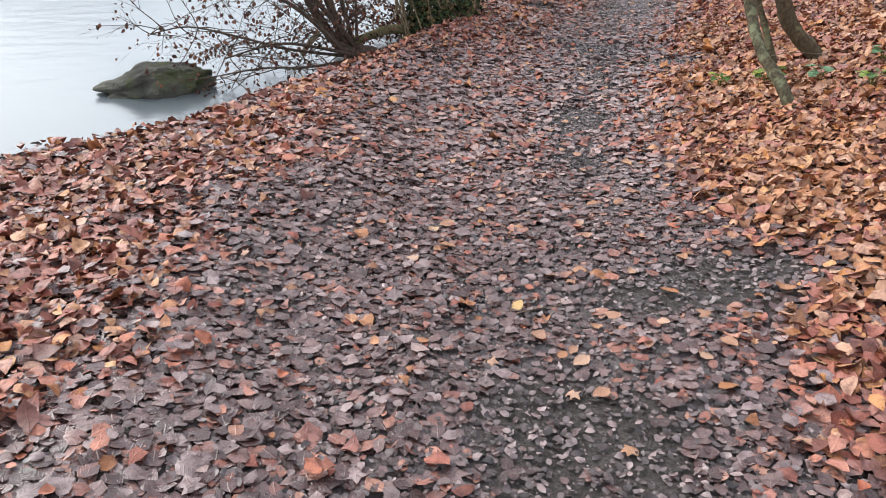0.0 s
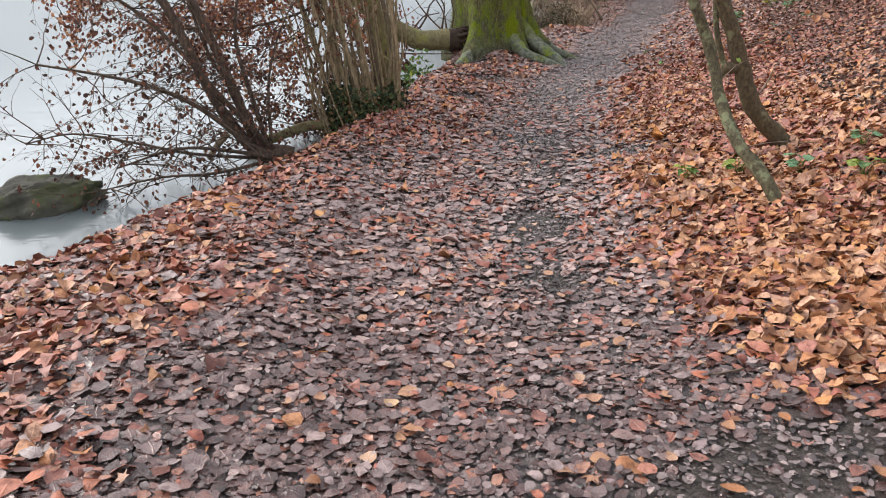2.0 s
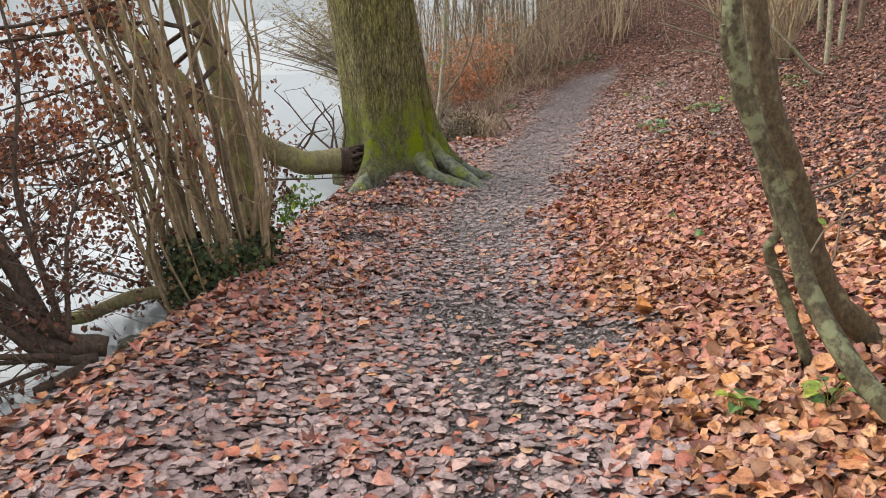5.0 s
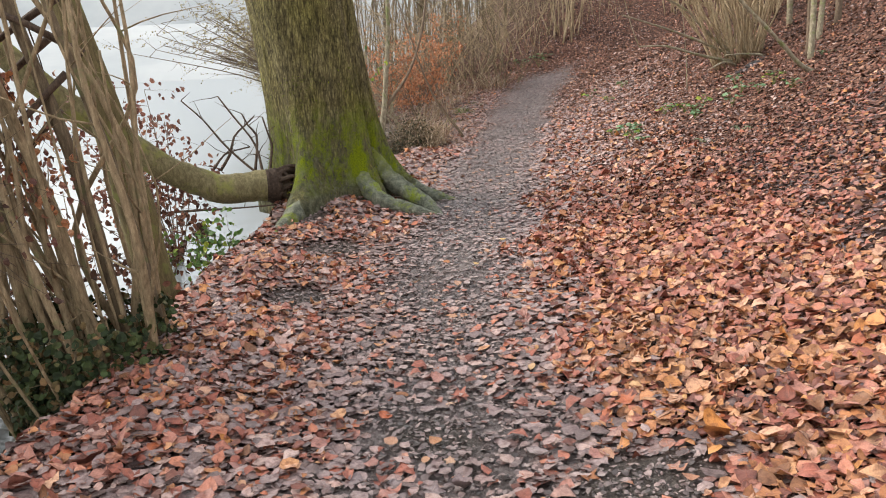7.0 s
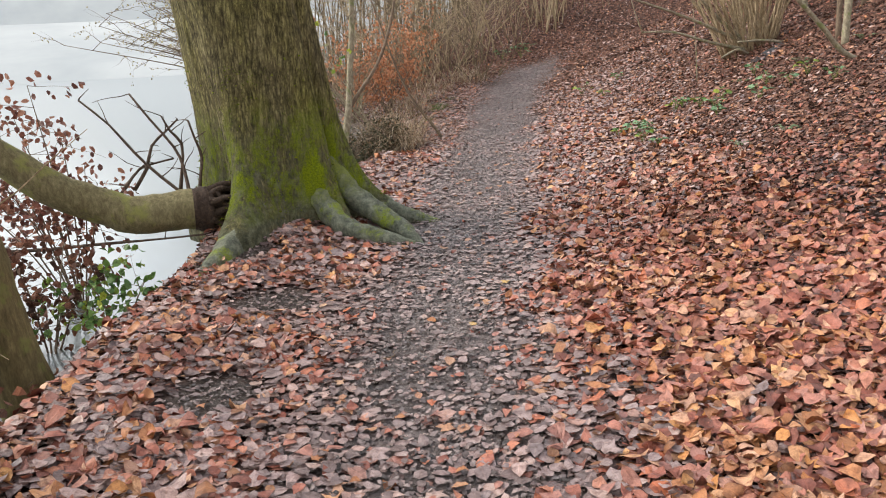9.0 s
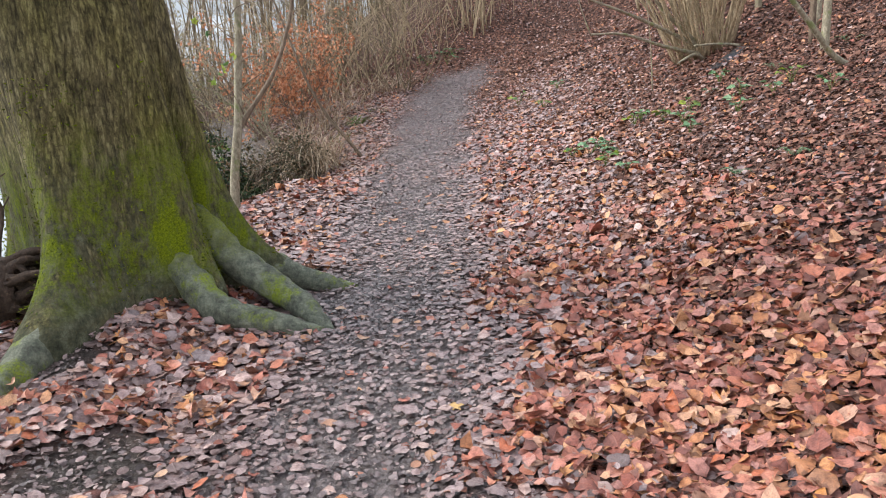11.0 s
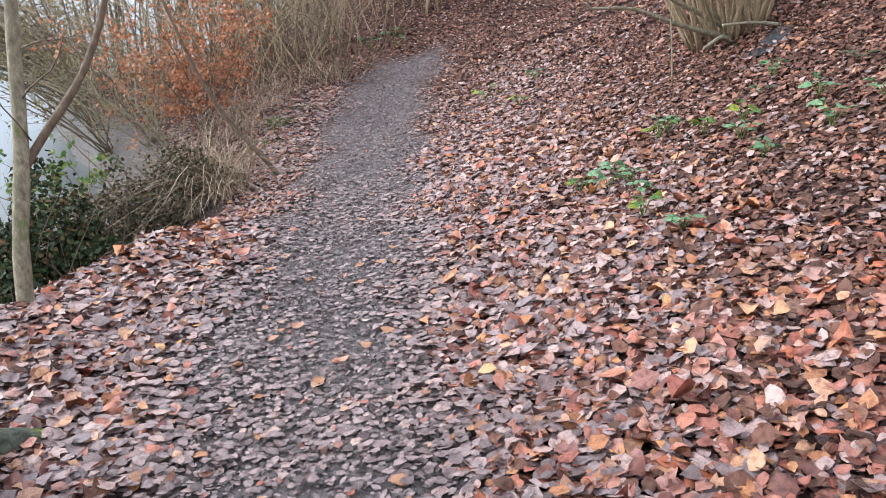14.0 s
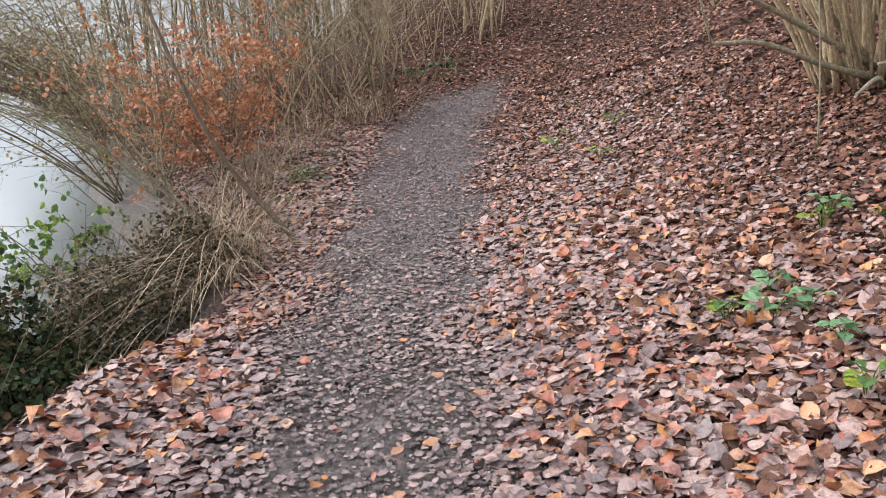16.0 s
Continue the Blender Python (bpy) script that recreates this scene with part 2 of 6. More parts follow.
M_CUT = bark_material("weathered_bare_wood", (0.16, 0.12, 0.08), (0.36, 0.28, 0.19), (0.2, 0.19, 0.1), (6, 6, 2), 5, 0.6, 0.004)


def oak_material():
    n = Nodes("mossy_oak_bark")
    wide = n.noise(4.5, 6, 0.7, (6, 6, 0.9))
    tight = n.noise(11, 6, 0.72, (6, 6, 1.3))
    plates = n.add("ShaderNodeTexVoronoi", Scale=1.0)
    plates.feature = "DISTANCE_TO_EDGE"
    bend = n.add("ShaderNodeVectorMath")
    bend.operation = "ADD"
    n.link(n.coords((34, 34, 7)), bend.inputs[0])
    n.link(n.ramp(n.noise(7, 4, 0.7), [(0.0, (0, 0, 0)), (1.0, (2.6, 2.6, 2.6))]), bend.inputs[1])
    n.link(bend.outputs[0], plates.inputs["Vector"])
    ridge = n.step(plates.outputs["Distance"], 0.0, 0.28)
    furrow = n.math("ADD", n.math("ADD", n.math("MULTIPLY", wide, 0.45), n.math("MULTIPLY", tight, 0.4)), n.math("MULTIPLY", ridge, 0.09))
    fine = n.noise(90, 5, 0.75, (1, 1, 0.5))
    col = n.ramp(furrow, [(0.37, (0.035, 0.029, 0.014)), (0.48, (0.13, 0.11, 0.052)), (0.59, (0.3, 0.262, 0.135))])
    col = n.mix(n.step(fine, 0.4, 0.8), col, n.mix(1.0, col, (0.55, 0.52, 0.48), "MULTIPLY"))
    algae = n.step(n.noise(2.2, 5, 0.7, (1, 1, 0.45)), 0.42, 0.62)
    col = n.mix(n.math("MULTIPLY", algae, 0.45), col, n.mix(1.0, col, (1.02, 1.12, 0.4), "MULTIPLY"))
    sep = n.add("ShaderNodeSeparateXYZ")
    n.link(n.space, sep.inputs[0])
    foot = n.math("MULTIPLY", n.step(sep.outputs["Z"], 0.95, 0.3), n.step(n.noise(5, 5, 0.7), 0.3, 0.55))
    skin = n.ramp(n.noise(16, 7, 0.75), [(0.34, (0.03, 0.034, 0.02)), (0.5, (0.085, 0.09, 0.055)), (0.66, (0.18, 0.185, 0.12))])
    col = n.mix(foot, col, skin)
    low = n.math("MULTIPLY", n.step(sep.outputs["Z"], 1.05, 0.5), n.step(sep.outputs["Z"], 0.02, 0.22))
    moss = n.math("MULTIPLY", n.step(n.noise(3.0, 7, 0.8, (1.6, 1.6, 0.8)), 0.44, 0.58), low)
    tuft = n.noise(90, 4, 0.8)
    col = n.mix(moss, col, n.ramp(tuft, [(0.3, (0.055, 0.078, 0.003)), (0.7, (0.27, 0.335, 0.006))]))
    bump = n.bump(n.math("ADD", furrow, n.math("MULTIPLY", fine, 0.2)), 1.0, 0.05)
    return n.finish(col, 0.9, n.bump(n.math("MULTIPLY", moss, tuft), 0.8, 0.02, bump), 0.2)


def root_material():
    n = Nodes("grey_green_root_bark")
    streak = n.noise(16, 7, 0.75)
    fine = n.noise(110, 5, 0.75)
    col = n.ramp(streak, [(0.34, (0.05, 0.056, 0.042)), (0.5, (0.14, 0.153, 0.113)), (0.66, (0.27, 0.285, 0.21))])
    col = n.mix(n.step(fine, 0.4, 0.8), col, n.mix(1.0, col, (0.6, 0.6, 0.55), "MULTIPLY"))
    moss = n.math("MULTIPLY", n.step(n.noise(3.4, 6, 0.75), 0.52, 0.64), n.step(n.noise(60, 4, 0.8), 0.3, 0.55))
    col = n.mix(moss, col, n.ramp(n.noise(90, 4, 0.8), [(0.3, (0.09, 0.12, 0.005)), (0.7, (0.32, 0.4, 0.01))]))
    sep = n.add("ShaderNodeSeparateXYZ")
    n.link(n.space, sep.inputs[0])
    grown = n.math("MULTIPLY", n.step(sep.outputs["Z"], 0.1, 0.36), n.step(n.noise(9, 6, 0.75), 0.34, 0.5))
    col = n.mix(grown, col, n.ramp(n.noise(70, 4, 0.8), [(0.3, (0.055, 0.062, 0.012)), (0.7, (0.19, 0.22, 0.02))]))
    return n.finish(col, 0.75, n.bump(n.math("ADD", streak, n.math("MULTIPLY", fine, 0.5)), 1.0, 0.025), 0.35)


def ground_material():
    n = Nodes("leafy_soil_and_mud")
    trod = n.add("ShaderNodeAttribute")
    trod.attribute_name = "trodden"
    big = n.noise(1.7, 5)
    mid = n.noise(13, 5, 0.7)
    grit = n.noise(120, 4, 0.8)
    cell = n.add("ShaderNodeTexVoronoi", Scale=26.0)
    n.link(n.coords((1, 1, 1)), cell.inputs["Vector"])
    rot = n.ramp(cell.outputs["Color"], [(0.2, (0.04, 0.024, 0.02)), (0.5, (0.13, 0.07, 0.056)), (0.8, (0.24, 0.135, 0.105))])
    rot = n.mix(n.step(mid, 0.35, 0.7), rot, (0.045, 0.03, 0.025))
    mud = n.ramp(mid, [(0.3, (0.08, 0.064, 0.06)), (0.5, (0.2, 0.163, 0.157)), (0.7, (0.34, 0.285, 0.275))])
    mud = n.mix(n.step(big, 0.45, 0.65), mud, n.mix(1.0, mud, (0.6, 0.58, 0.57), "MULTIPLY"))
    pebble = n.step(n.noise(75, 2, 0.5), 0.66, 0.72)
    mud = n.mix(n.math("MULTIPLY", pebble, 0.6), mud, (0.18, 0.155, 0.15))
    soil = n.add("ShaderNodeAttribute")
    soil.attribute_name = "open_soil"
    earth = n.ramp(n.noise(55, 5, 0.8), [(0.35, (0.035, 0.027, 0.023)), (0.55, (0.1, 0.081, 0.07)), (0.7, (0.22, 0.185, 0.165))])
    mud = n.mix(n.step(soil.outputs["Fac"], 0.2, 0.6), mud, earth)
    col = n.mix(trod.outputs["Fac"], rot, mud)
    col = n.mix(n.step(grit, 0.4, 0.75), col, n.mix(1.0, col, (0.6, 0.58, 0.56), "MULTIPLY"))
    rough = n.math("ADD", n.math("MULTIPLY", mid, 0.5), n.math("SUBTRACT", 0.55, n.math("MULTIPLY", trod.outputs["Fac"], 0.33)))
    gloss = n.math("ADD", n.math("MULTIPLY", trod.outputs["Fac"], 0.35), 0.08)
    b = n.bump(n.noise(42, 4, 0.7), 0.8, 0.025, n.bump(mid, 0.9, 0.04))
    return n.finish(col, rough, n.bump(grit, 0.9, 0.014, b), gloss)


def water_material():
    n = Nodes("still_lake_water")
    ripple = n.noise(1.3, 3, 0.5, (1, 2.2, 1))
    small = n.noise(9, 3, 0.5, (1, 2, 1))
    n.finish((0.1, 0.12, 0.125), 0.3, None, 0.3)
    gloss = n.add("ShaderNodeBsdfGlossy", Roughness=0.05)
    gloss.inputs["Color"].default_value = (0.94, 0.96, 0.97, 1)
    n.link(n.bump(n.math("ADD", ripple, n.math("MULTIPLY", small, 0.2)), 0.12, 0.12), gloss.inputs["Normal"])
    both = n.add("ShaderNodeMixShader")
    sheen = n.add("ShaderNodeFresnel", IOR=1.33)
    n.link(n.math("ADD", n.math("MULTIPLY", sheen.outputs[0], 0.23), 0.082), both.inputs[0])
    n.link(n.bsdf.outputs[0], both.inputs[1])
    n.link(gloss.outputs[0], both.inputs[2])
    n.link(both.outputs[0], n.out.inputs["Surface"])
    return n.mat


def rock_material():
    n = Nodes("mossy_grey_rock")
    big, fine = n.noise(5, 6, 0.7), n.noise(40, 5, 0.7)
    col = n.ramp(big, [(0.3, (0.03, 0.029, 0.022)), (0.55, (0.08, 0.077, 0.058)), (0.75, (0.17, 0.165, 0.13))])
    col = n.mix(n.step(fine, 0.4, 0.8), col, n.mix(1.0, col, (0.6, 0.6, 0.6), "MULTIPLY"))
    col = n.mix(n.math("MULTIPLY", n.step(n.noise(3.5, 5), 0.5, 0.6), 0.6), col, (0.07, 0.085, 0.025))
    return n.finish(col, 0.8, n.bump(n.math("ADD", big, n.math("MULTIPLY", fine, 0.4)), 0.8, 0.03), 0.3)


def plastic_material():
    n = Nodes("black_plastic_sheet")
    wear = n.noise(14, 4)
    return n.finish(n.ramp(wear, [(0.3, (0.01, 0.011, 0.013)), (0.8, (0.035, 0.038, 0.045))]), 0.4, n.bump(wear, 0.5, 0.02), 0.5)


# Distance haze is put into this pale blue-grey colour; no fog is rendered.
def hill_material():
    n = Nodes("haze_tinted_hill")
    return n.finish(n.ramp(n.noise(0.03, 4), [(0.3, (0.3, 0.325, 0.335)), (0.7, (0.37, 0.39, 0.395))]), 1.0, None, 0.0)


M_HILL = hill_material()
M_OAK, M_ROOT, M_GROUND, M_WATER, M_ROCK, M_PLASTIC = oak_material(), root_material(), ground_material(), water_material(), rock_material(), plastic_material()

# ---------------------------------------------------------------- the lie of the land
WATER = -0.62
PATH = np.array([(0.1, -12, 0.0), (0.3, -3, 0.02), (0.4, 0, 0.0), (0.55, 3, -0.13), (0.82, 5, -0.22), (1.3, 7, -0.27), (2.4, 9.9, -0.28),
                 (3.6, 12.4, -0.19), (5.0, 14.9, -0.09), (6.3, 17.4, 0.0), (7.25, 19.0, 0.1), (8.25, 20.6, 0.4), (9.5, 22.2, 0.76),
                 (10.9, 23.6, 1.3), (13.0, 27.5, 3.2), (16.0, 36.0, 5.5), (40.0, 80.0, 9.0)])
BANK = np.array([(-60, -14), (-20, -4), (-9, 1.2), (-5, 3.4), (-2.85, 4.5), (-1.95, 5.1), (-1.6, 6.0), (-1.05, 6.85), (-0.5, 7.95), (-0.02, 9.1),
                 (0.65, 11.15), (1.2, 12.3), (1.65, 13.6), (2.75, 15.1), (3.75, 15.95), (4.65, 17.35), (5.15, 18.6), (5.25, 20.0), (5.1, 22.5), (5.0, 27.0), (5.4, 38.0), (11.0, 50.0), (24.0, 90.0), (80.0, 240.0), (240.0, 700.0)])


def along(poly, x, y):
    """Signed distance from a line on the plan (right of it is positive), and how far along it."""
    x, y = np.atleast_1d(x).astype(float), np.atleast_1d(y).astype(float)
    best, sign, where = np.full(x.shape, 1e9), np.ones(x.shape), np.zeros(x.shape)
    for i in range(len(poly) - 1):
        ax, ay = poly[i][:2]
        bx, by = poly[i + 1][:2]
        ex, ey = bx - ax, by - ay
        u = np.clip(((x - ax) * ex + (y - ay) * ey) / (ex * ex + ey * ey), 0, 1)
        px, py = x - ax - u * ex, y - ay - u * ey
        dist = np.hypot(px, py)
        near = dist < best
        best = np.where(near, dist, best)
        sign = np.where(near, np.where(ex * py - ey * px > 0, -1.0, 1.0), sign)
        where = np.where(near, i + u, where)
    return best * sign, where


def ease(a, b, v):
    t = np.clip((v - a) / (b - a), 0, 1)
    return t * t * (3 - 2 * t)


def lumps(x, y):
    return (np.sin(1.7 * x + 0.6 * y + 0.4) * np.sin(1.3 * y - 0.8 * x + 1.2) * 0.02
            + np.sin(4.1 * x - 2.3 * y) * np.sin(3.7 * y + 1.9 * x + 0.7) * 0.011
            + np.sin(9.3 * x + 5.1 * y + 2) * np.sin(8.1 * y - 6.3 * x) * 0.006)


def terrain(x, y):
    x, y = np.atleast_1d(x).astype(float), np.atleast_1d(y).astype(float)
    d, s = along(PATH, x, y)
    e, _ = along(BANK, x, y)
    zc = np.interp(s, np.arange(len(PATH)), PATH[:, 2])
    zc = np.where(zc > 0.2, 0.2 + (zc - 0.2) * np.exp(-np.maximum(-d - 0.8, 0) / 2.5), zc)
    dd = np.maximum(d - 0.55, 0)
    near = np.minimum(dd, 4.5)
    steep = 1 + 1.2 * np.exp(-((y - 5) / 2.2) ** 2) + 0.7 * np.exp(-((y - 19) / 2.0) ** 2)
    rise = 0.11 * near ** 1.65 * (1 + (steep - 1) * np.exp(-dd / 2.0)) + np.clip(dd - 4.5, 0, 14) * 0.47 + np.clip(dd - 18.5, 0, 200) * 0.02
    left = np.maximum(-d - 0.7, 0)
    rise = rise + 0.09 * ease(0, 1.0, left) + ease(20.5, 23.5, y) * np.minimum(left, 3) * 0.06
    z = zc + rise + lumps(x, y) - 0.035 * np.exp(-(d / 0.5) ** 2) + 0.14 * np.exp(-((x - 2.15) ** 2 + (y - 13.1) ** 2) / 0.5)
    z = z - 0.35 * ease(1.5, 0.2, e) * ease(16.0, 18.0, y)
    soft = 0.35 + 0.5 * ease(14, 17, y)
    drop = ease(0.22, -soft, e)
    floor = -1.15 - 0.6 * ease(0.5, 8, -e)
    return z * (1 - drop) + floor * drop


def height(x, y):
    return float(terrain(x, y)[0])


def trodden(x, y):
    """How much of the ground is walked to mud."""
    d, _ = along(PATH, x, y)
    d = d + 0.1 * np.sin(2.7 * y + 1.5 * x) + 0.08 * np.sin(6.3 * y - 3.1 * x + 1.0) + 0.06 * np.sin(13.0 * y + 9.0 * x)
    wide = 0.6 - 0.1 * ease(6, 12, y)
    core = ease(wide + 0.4, wide - 0.22, np.abs(d)) * ease(23.2, 22.2, y)
    verge = ease(-2.1, -1.2, d) * ease(0.9, 0.4, d) * ease(9.5, 6.5, y) * 0.75
    return np.clip(np.maximum(core, verge) + bare(x, y), 0, 1)


SOIL = [(1.15, 2.72, 0.6, 0.27), (2.19, 7.1, 0.38, 0.26), (0.45, 1.7, 0.38, 0.48), (1.35, 10.12, 0.28, 0.25), (1.03, 5.45, 0.28, 0.35), (1.86, 11.35, 0.36, 0.25), (0.9, 4.5, 0.15, 0.3), (1.6, 7.9, 0.2, 0.3), (1.75, 12.3, 0.3, 0.2)]


def bare(x, y):
    """Patches of open soil between the leaves."""
    out = np.zeros(np.shape(x))
    for px, py, rx, ry in SOIL:
        out = np.maximum(out, np.exp(-(((x - px + 0.25 * (y - py)) / rx) ** 2 + ((y - py - 0.3 * (x - px)) / ry) ** 2) ** 1.5))
    return out


# ---------------------------------------------------------------- mesh helpers
def link_mesh(name, me, material, parent=None, label=""):
    me.materials.append(material)
    ob = new(name, me)
    if parent is not None:
        ob.parent = parent
        ob.matrix_parent_inverse = parent.matrix_basis.inverted()
    return tagged(ob, label)


def array_mesh(name, verts, faces, smooth=False):
    """A mesh out of arrays: verts (n, 3), faces (m, k)."""
    me = bpy.data.meshes.new(name)
    verts, faces = np.asarray(verts, np.float32), np.asarray(faces, np.int32)
    k = faces.shape[1]
    me.vertices.add(len(verts))
    me.vertices.foreach_set("co", verts.ravel())
    me.loops.add(faces.size)
    me.loops.foreach_set("vertex_index", faces.ravel())
    me.polygons.add(len(faces))
    me.polygons.foreach_set("loop_start", np.arange(0, faces.size, k, dtype=np.int32))
    me.polygons.foreach_set("loop_total", np.full(len(faces), k, np.int32))
    me.polygons.foreach_set("use_smooth", np.full(len(faces), smooth))
    me.update(calc_edges=True)
    me.validate()
    return me


class Wood:
    """Collects tapering round limbs into one mesh."""
    def __init__(self):
        self.v, self.f = [], []

    def limb(self, pts, radii, sides=6, rough=0.0, seed=0):
        pts = [Vector(p) for p in pts]
        start = len(self.v)
        side = None
        for i, p in enumerate(pts):
            way = (pts[min(i + 1, len(pts) - 1)] - pts[max(i - 1, 0)]).normalized()
            if side is None:
                side = way.orthogonal().normalized()
            side = (side - way * side.dot(way)).normalized()
            up = way.cross(side)
            for j in range(sides):
                a = 2 * math.pi * j / sides
                r = radii[i]
                if rough:
                    r *= 1 + rough * noise.noise(Vector((math.cos(a) * 1.3 + seed, math.sin(a) * 1.3, i * 0.55)))
                self.v.append(p + (side * math.cos(a) + up * math.sin(a)) * r)
        for i in range(len(pts) - 1):
            for j in range(sides):
                a, b = start + i * sides + j, start + i * sides + (j + 1) % sides
                self.f.append((a, b, b + sides, a + sides))
        self.f.append(tuple(start + sides - 1 - j for j in range(sides)))
        self.f.append(tuple(start + (len(pts) - 1) * sides + j for j in range(sides)))

    def mesh(self, name):
        me = bpy.data.meshes.new(name)
        me.from_pydata(self.v, [], self.f)
        me.polygons.foreach_set("use_smooth", [len(p.vertices) == 4 for p in me.polygons])
        me.update()
        return me

    def part(self, name, material, parent=None, label=""):
        return link_mesh(name, self.mesh(name), material, parent, label)


def curve(points, steps):
    """A smooth line through the points."""
    p = [Vector(q) for q in points]
    p = [2 * p[0] - p[1]] + p + [2 * p[-1] - p[-2]]
    out = []
    for i in range(1, len(p) - 2):
        for k in range(steps):
            t = k / steps
            a, b, c, d = p[i - 1], p[i], p[i + 1], p[i + 2]
            out.append(0.5 * ((2 * b) + (c - a) * t + (2 * a - 5 * b + 4 * c - d) * t * t + (3 * b - a - 3 * c + d) * t ** 3))
    out.append(p[-2])
    return out


def bent(points, r0, r1, steps=4):
    line = curve(points, steps)
    n = len(line) - 1
    return line, [r0 + (r1 - r0) * (i / n) ** 0.85 for i in range(n + 1)]


def twigs(wood, rng, start, way, length, radius, depth, tips, droop=0.0, spread=0.7, kids=4, sides=4):
    """A twig that wanders and forks; the tips get (place, direction)."""
    p, w = Vector(start), Vector(way).normalized()
    count = 6 if depth > 0 else 4
    pts, radii = [p.copy()], [radius]
    for i in range(count):
        w = (w + Vector((rng.uniform(-1, 1), rng.uniform(-1, 1), rng.uniform(-1, 1) - droop)) * 0.2).normalized()
        p = p + w * length / count
        pts.append(p.copy())
        radii.append(max(radius * (1 - 0.75 * (i + 1) / count), 0.0011))
        if depth == 0 or i > 1:
            tips.append((p.copy(), w.copy()))
        if depth > 0 and i >= 1:
            for _ in range(rng.choice((0, 1, 1, 2)) if kids > 3 else rng.choice((0, 1))):
                side = Vector((rng.uniform(-1, 1), rng.uniform(-1, 1), rng.uniform(-1, 1)))
                twigs(wood, rng, p, w + side * spread, length * rng.uniform(0.35, 0.6), radii[-1] * 0.6, depth - 1, tips, droop, spread, kids, sides)
    wood.limb(pts, radii, sides)


# leaf outlines: (along, across) and triangles
OVATE = (np.array([(0, 0), (0.13, 0.2), (0.13, 0), (0.13, -0.2), (0.36, 0.36), (0.36, 0), (0.36, -0.36), (0.62, 0.35), (0.62, 0), (0.62, -0.35), (0.84, 0.2), (0.84, 0), (0.84, -0.2), (1, 0)]),
         np.array([(0, 2, 1), (0, 3, 2)] + [t for i in (1, 4, 7) for t in ((i, i + 1, i + 4), (i, i + 4, i + 3), (i + 1, i + 2, i + 5), (i + 1, i + 5, i + 4))] + [(10, 11, 13), (11, 12, 13)]))
LOBED = (np.array([(0.42, 0), (0, 0.04), (0.1, 0.42), (0.36, 0.24), (0.62, 0.55), (0.66, 0.2), (1, 0), (0.66, -0.2), (0.62, -0.55), (0.36, -0.24), (0.1, -0.42), (0, -0.04)]),
         np.array([(0, i + 1, i) for i in range(1, 11)] + [(0, 1, 11)]))
SIMPLE = (np.array([(0, 0), (0.26, 0.31), (0.66, 0.29), (1, 0), (0.66, -0.29), (0.26, -0.31)]), np.array([(0, 5, 1), (1, 5, 4), (1, 4, 2), (2, 4, 3)]))
BLADE = (np.array([(0, 0.5), (0, -0.5), (1, 0)]), np.array([(0, 1, 2)]))


def leaf_arrays(rng, shape, place, along_dir, normal, size, cup, bend, crumple=0.05, width=1.0, ragged=0.0):
    uv, tri = shape
    n, k = len(place), len(uv)
    x = along_dir / np.linalg.norm(along_dir, axis=1, keepdims=True)
    z = normal - x * np.sum(normal * x, axis=1, keepdims=True)
    z = z / np.maximum(np.linalg.norm(z, axis=1, keepdims=True), 1e-6)
    y = np.cross(z, x)
    u = uv[None, :, 0] + rng.normal(0, ragged, (n, k))
    v = uv[None, :, 1] * width + rng.normal(0, ragged * 0.8, (n, k))
    w = cup[:, None] * np.abs(v) * 1.6 + bend[:, None] * (u - 0.5) ** 2 * 1.6 + rng.normal(0, crumple, (n, k))
    s = size[:, None, None]
    verts = place[:, None, :] + s * ((u - 0.5)[..., None] * x[:, None] + v[..., None] * y[:, None] + w[..., None] * z[:, None])
    faces = tri[None] + (np.arange(n) * k)[:, None, None]
    return verts.reshape(-1, 3), faces.reshape(-1, 3)


def join_arrays(parts):
    verts, faces, base = [], [], 0
    for v, f in parts:
        verts.append(v), faces.append(f + base)
        base += len(v)
    return np.concatenate(verts), np.concatenate(faces)


def hung_leaves(name, seed, tips, size, material, parent, per=2, jitter=0.03, shape=SIMPLE, down=0.8, share=1.0, label=""):
    rng = np.random.default_rng(seed)
    tips = [t for t in tips if rng.random() < share]
    place = np.repeat(np.array([tuple(t[0]) for t in tips]), per, axis=0)
    way = np.repeat(np.array([tuple(t[1]) for t in tips]), per, axis=0)
    n = len(place)
    place = place + rng.normal(0, jitter, (n, 3))
    direction = way * 0.5 + rng.normal(0, 0.6, (n, 3)) + np.array((0, 0, -down))
    sizes = rng.uniform(0.65, 1.2, n) * size
    v, f = leaf_arrays(rng, shape, place, direction, rng.normal(0, 1, (n, 3)), sizes, rng.normal(0, 0.35, n), rng.normal(0, 0.5, n), 0.07)
    return link_mesh(name, array_mesh(name, v, f), material, parent, label)


def thing(name, x, y, z, label, category, group="", kind=""):
    ob = new(name)
    ob.empty_display_size = 0.1
    ob.matrix_basis = pose(x, y, z)
    return tagged(ob, label, category, group, kind)


# ---------------------------------------------------------------- ground and water
def graded(a, b, fine, lo, hi):
    """Coordinates from lo to hi, close together between a and b and wider beyond."""
    mid = list(np.arange(a, b, fine))
    step, v, before = fine, a, []
    while v > lo:
        step *= 1.14
        v -= step
        before.append(v)
    step, v, after = fine, mid[-1], []
    while v < hi:
        step *= 1.14
        v += step
        after.append(v)
    return np.array(before[::-1] + mid + after)


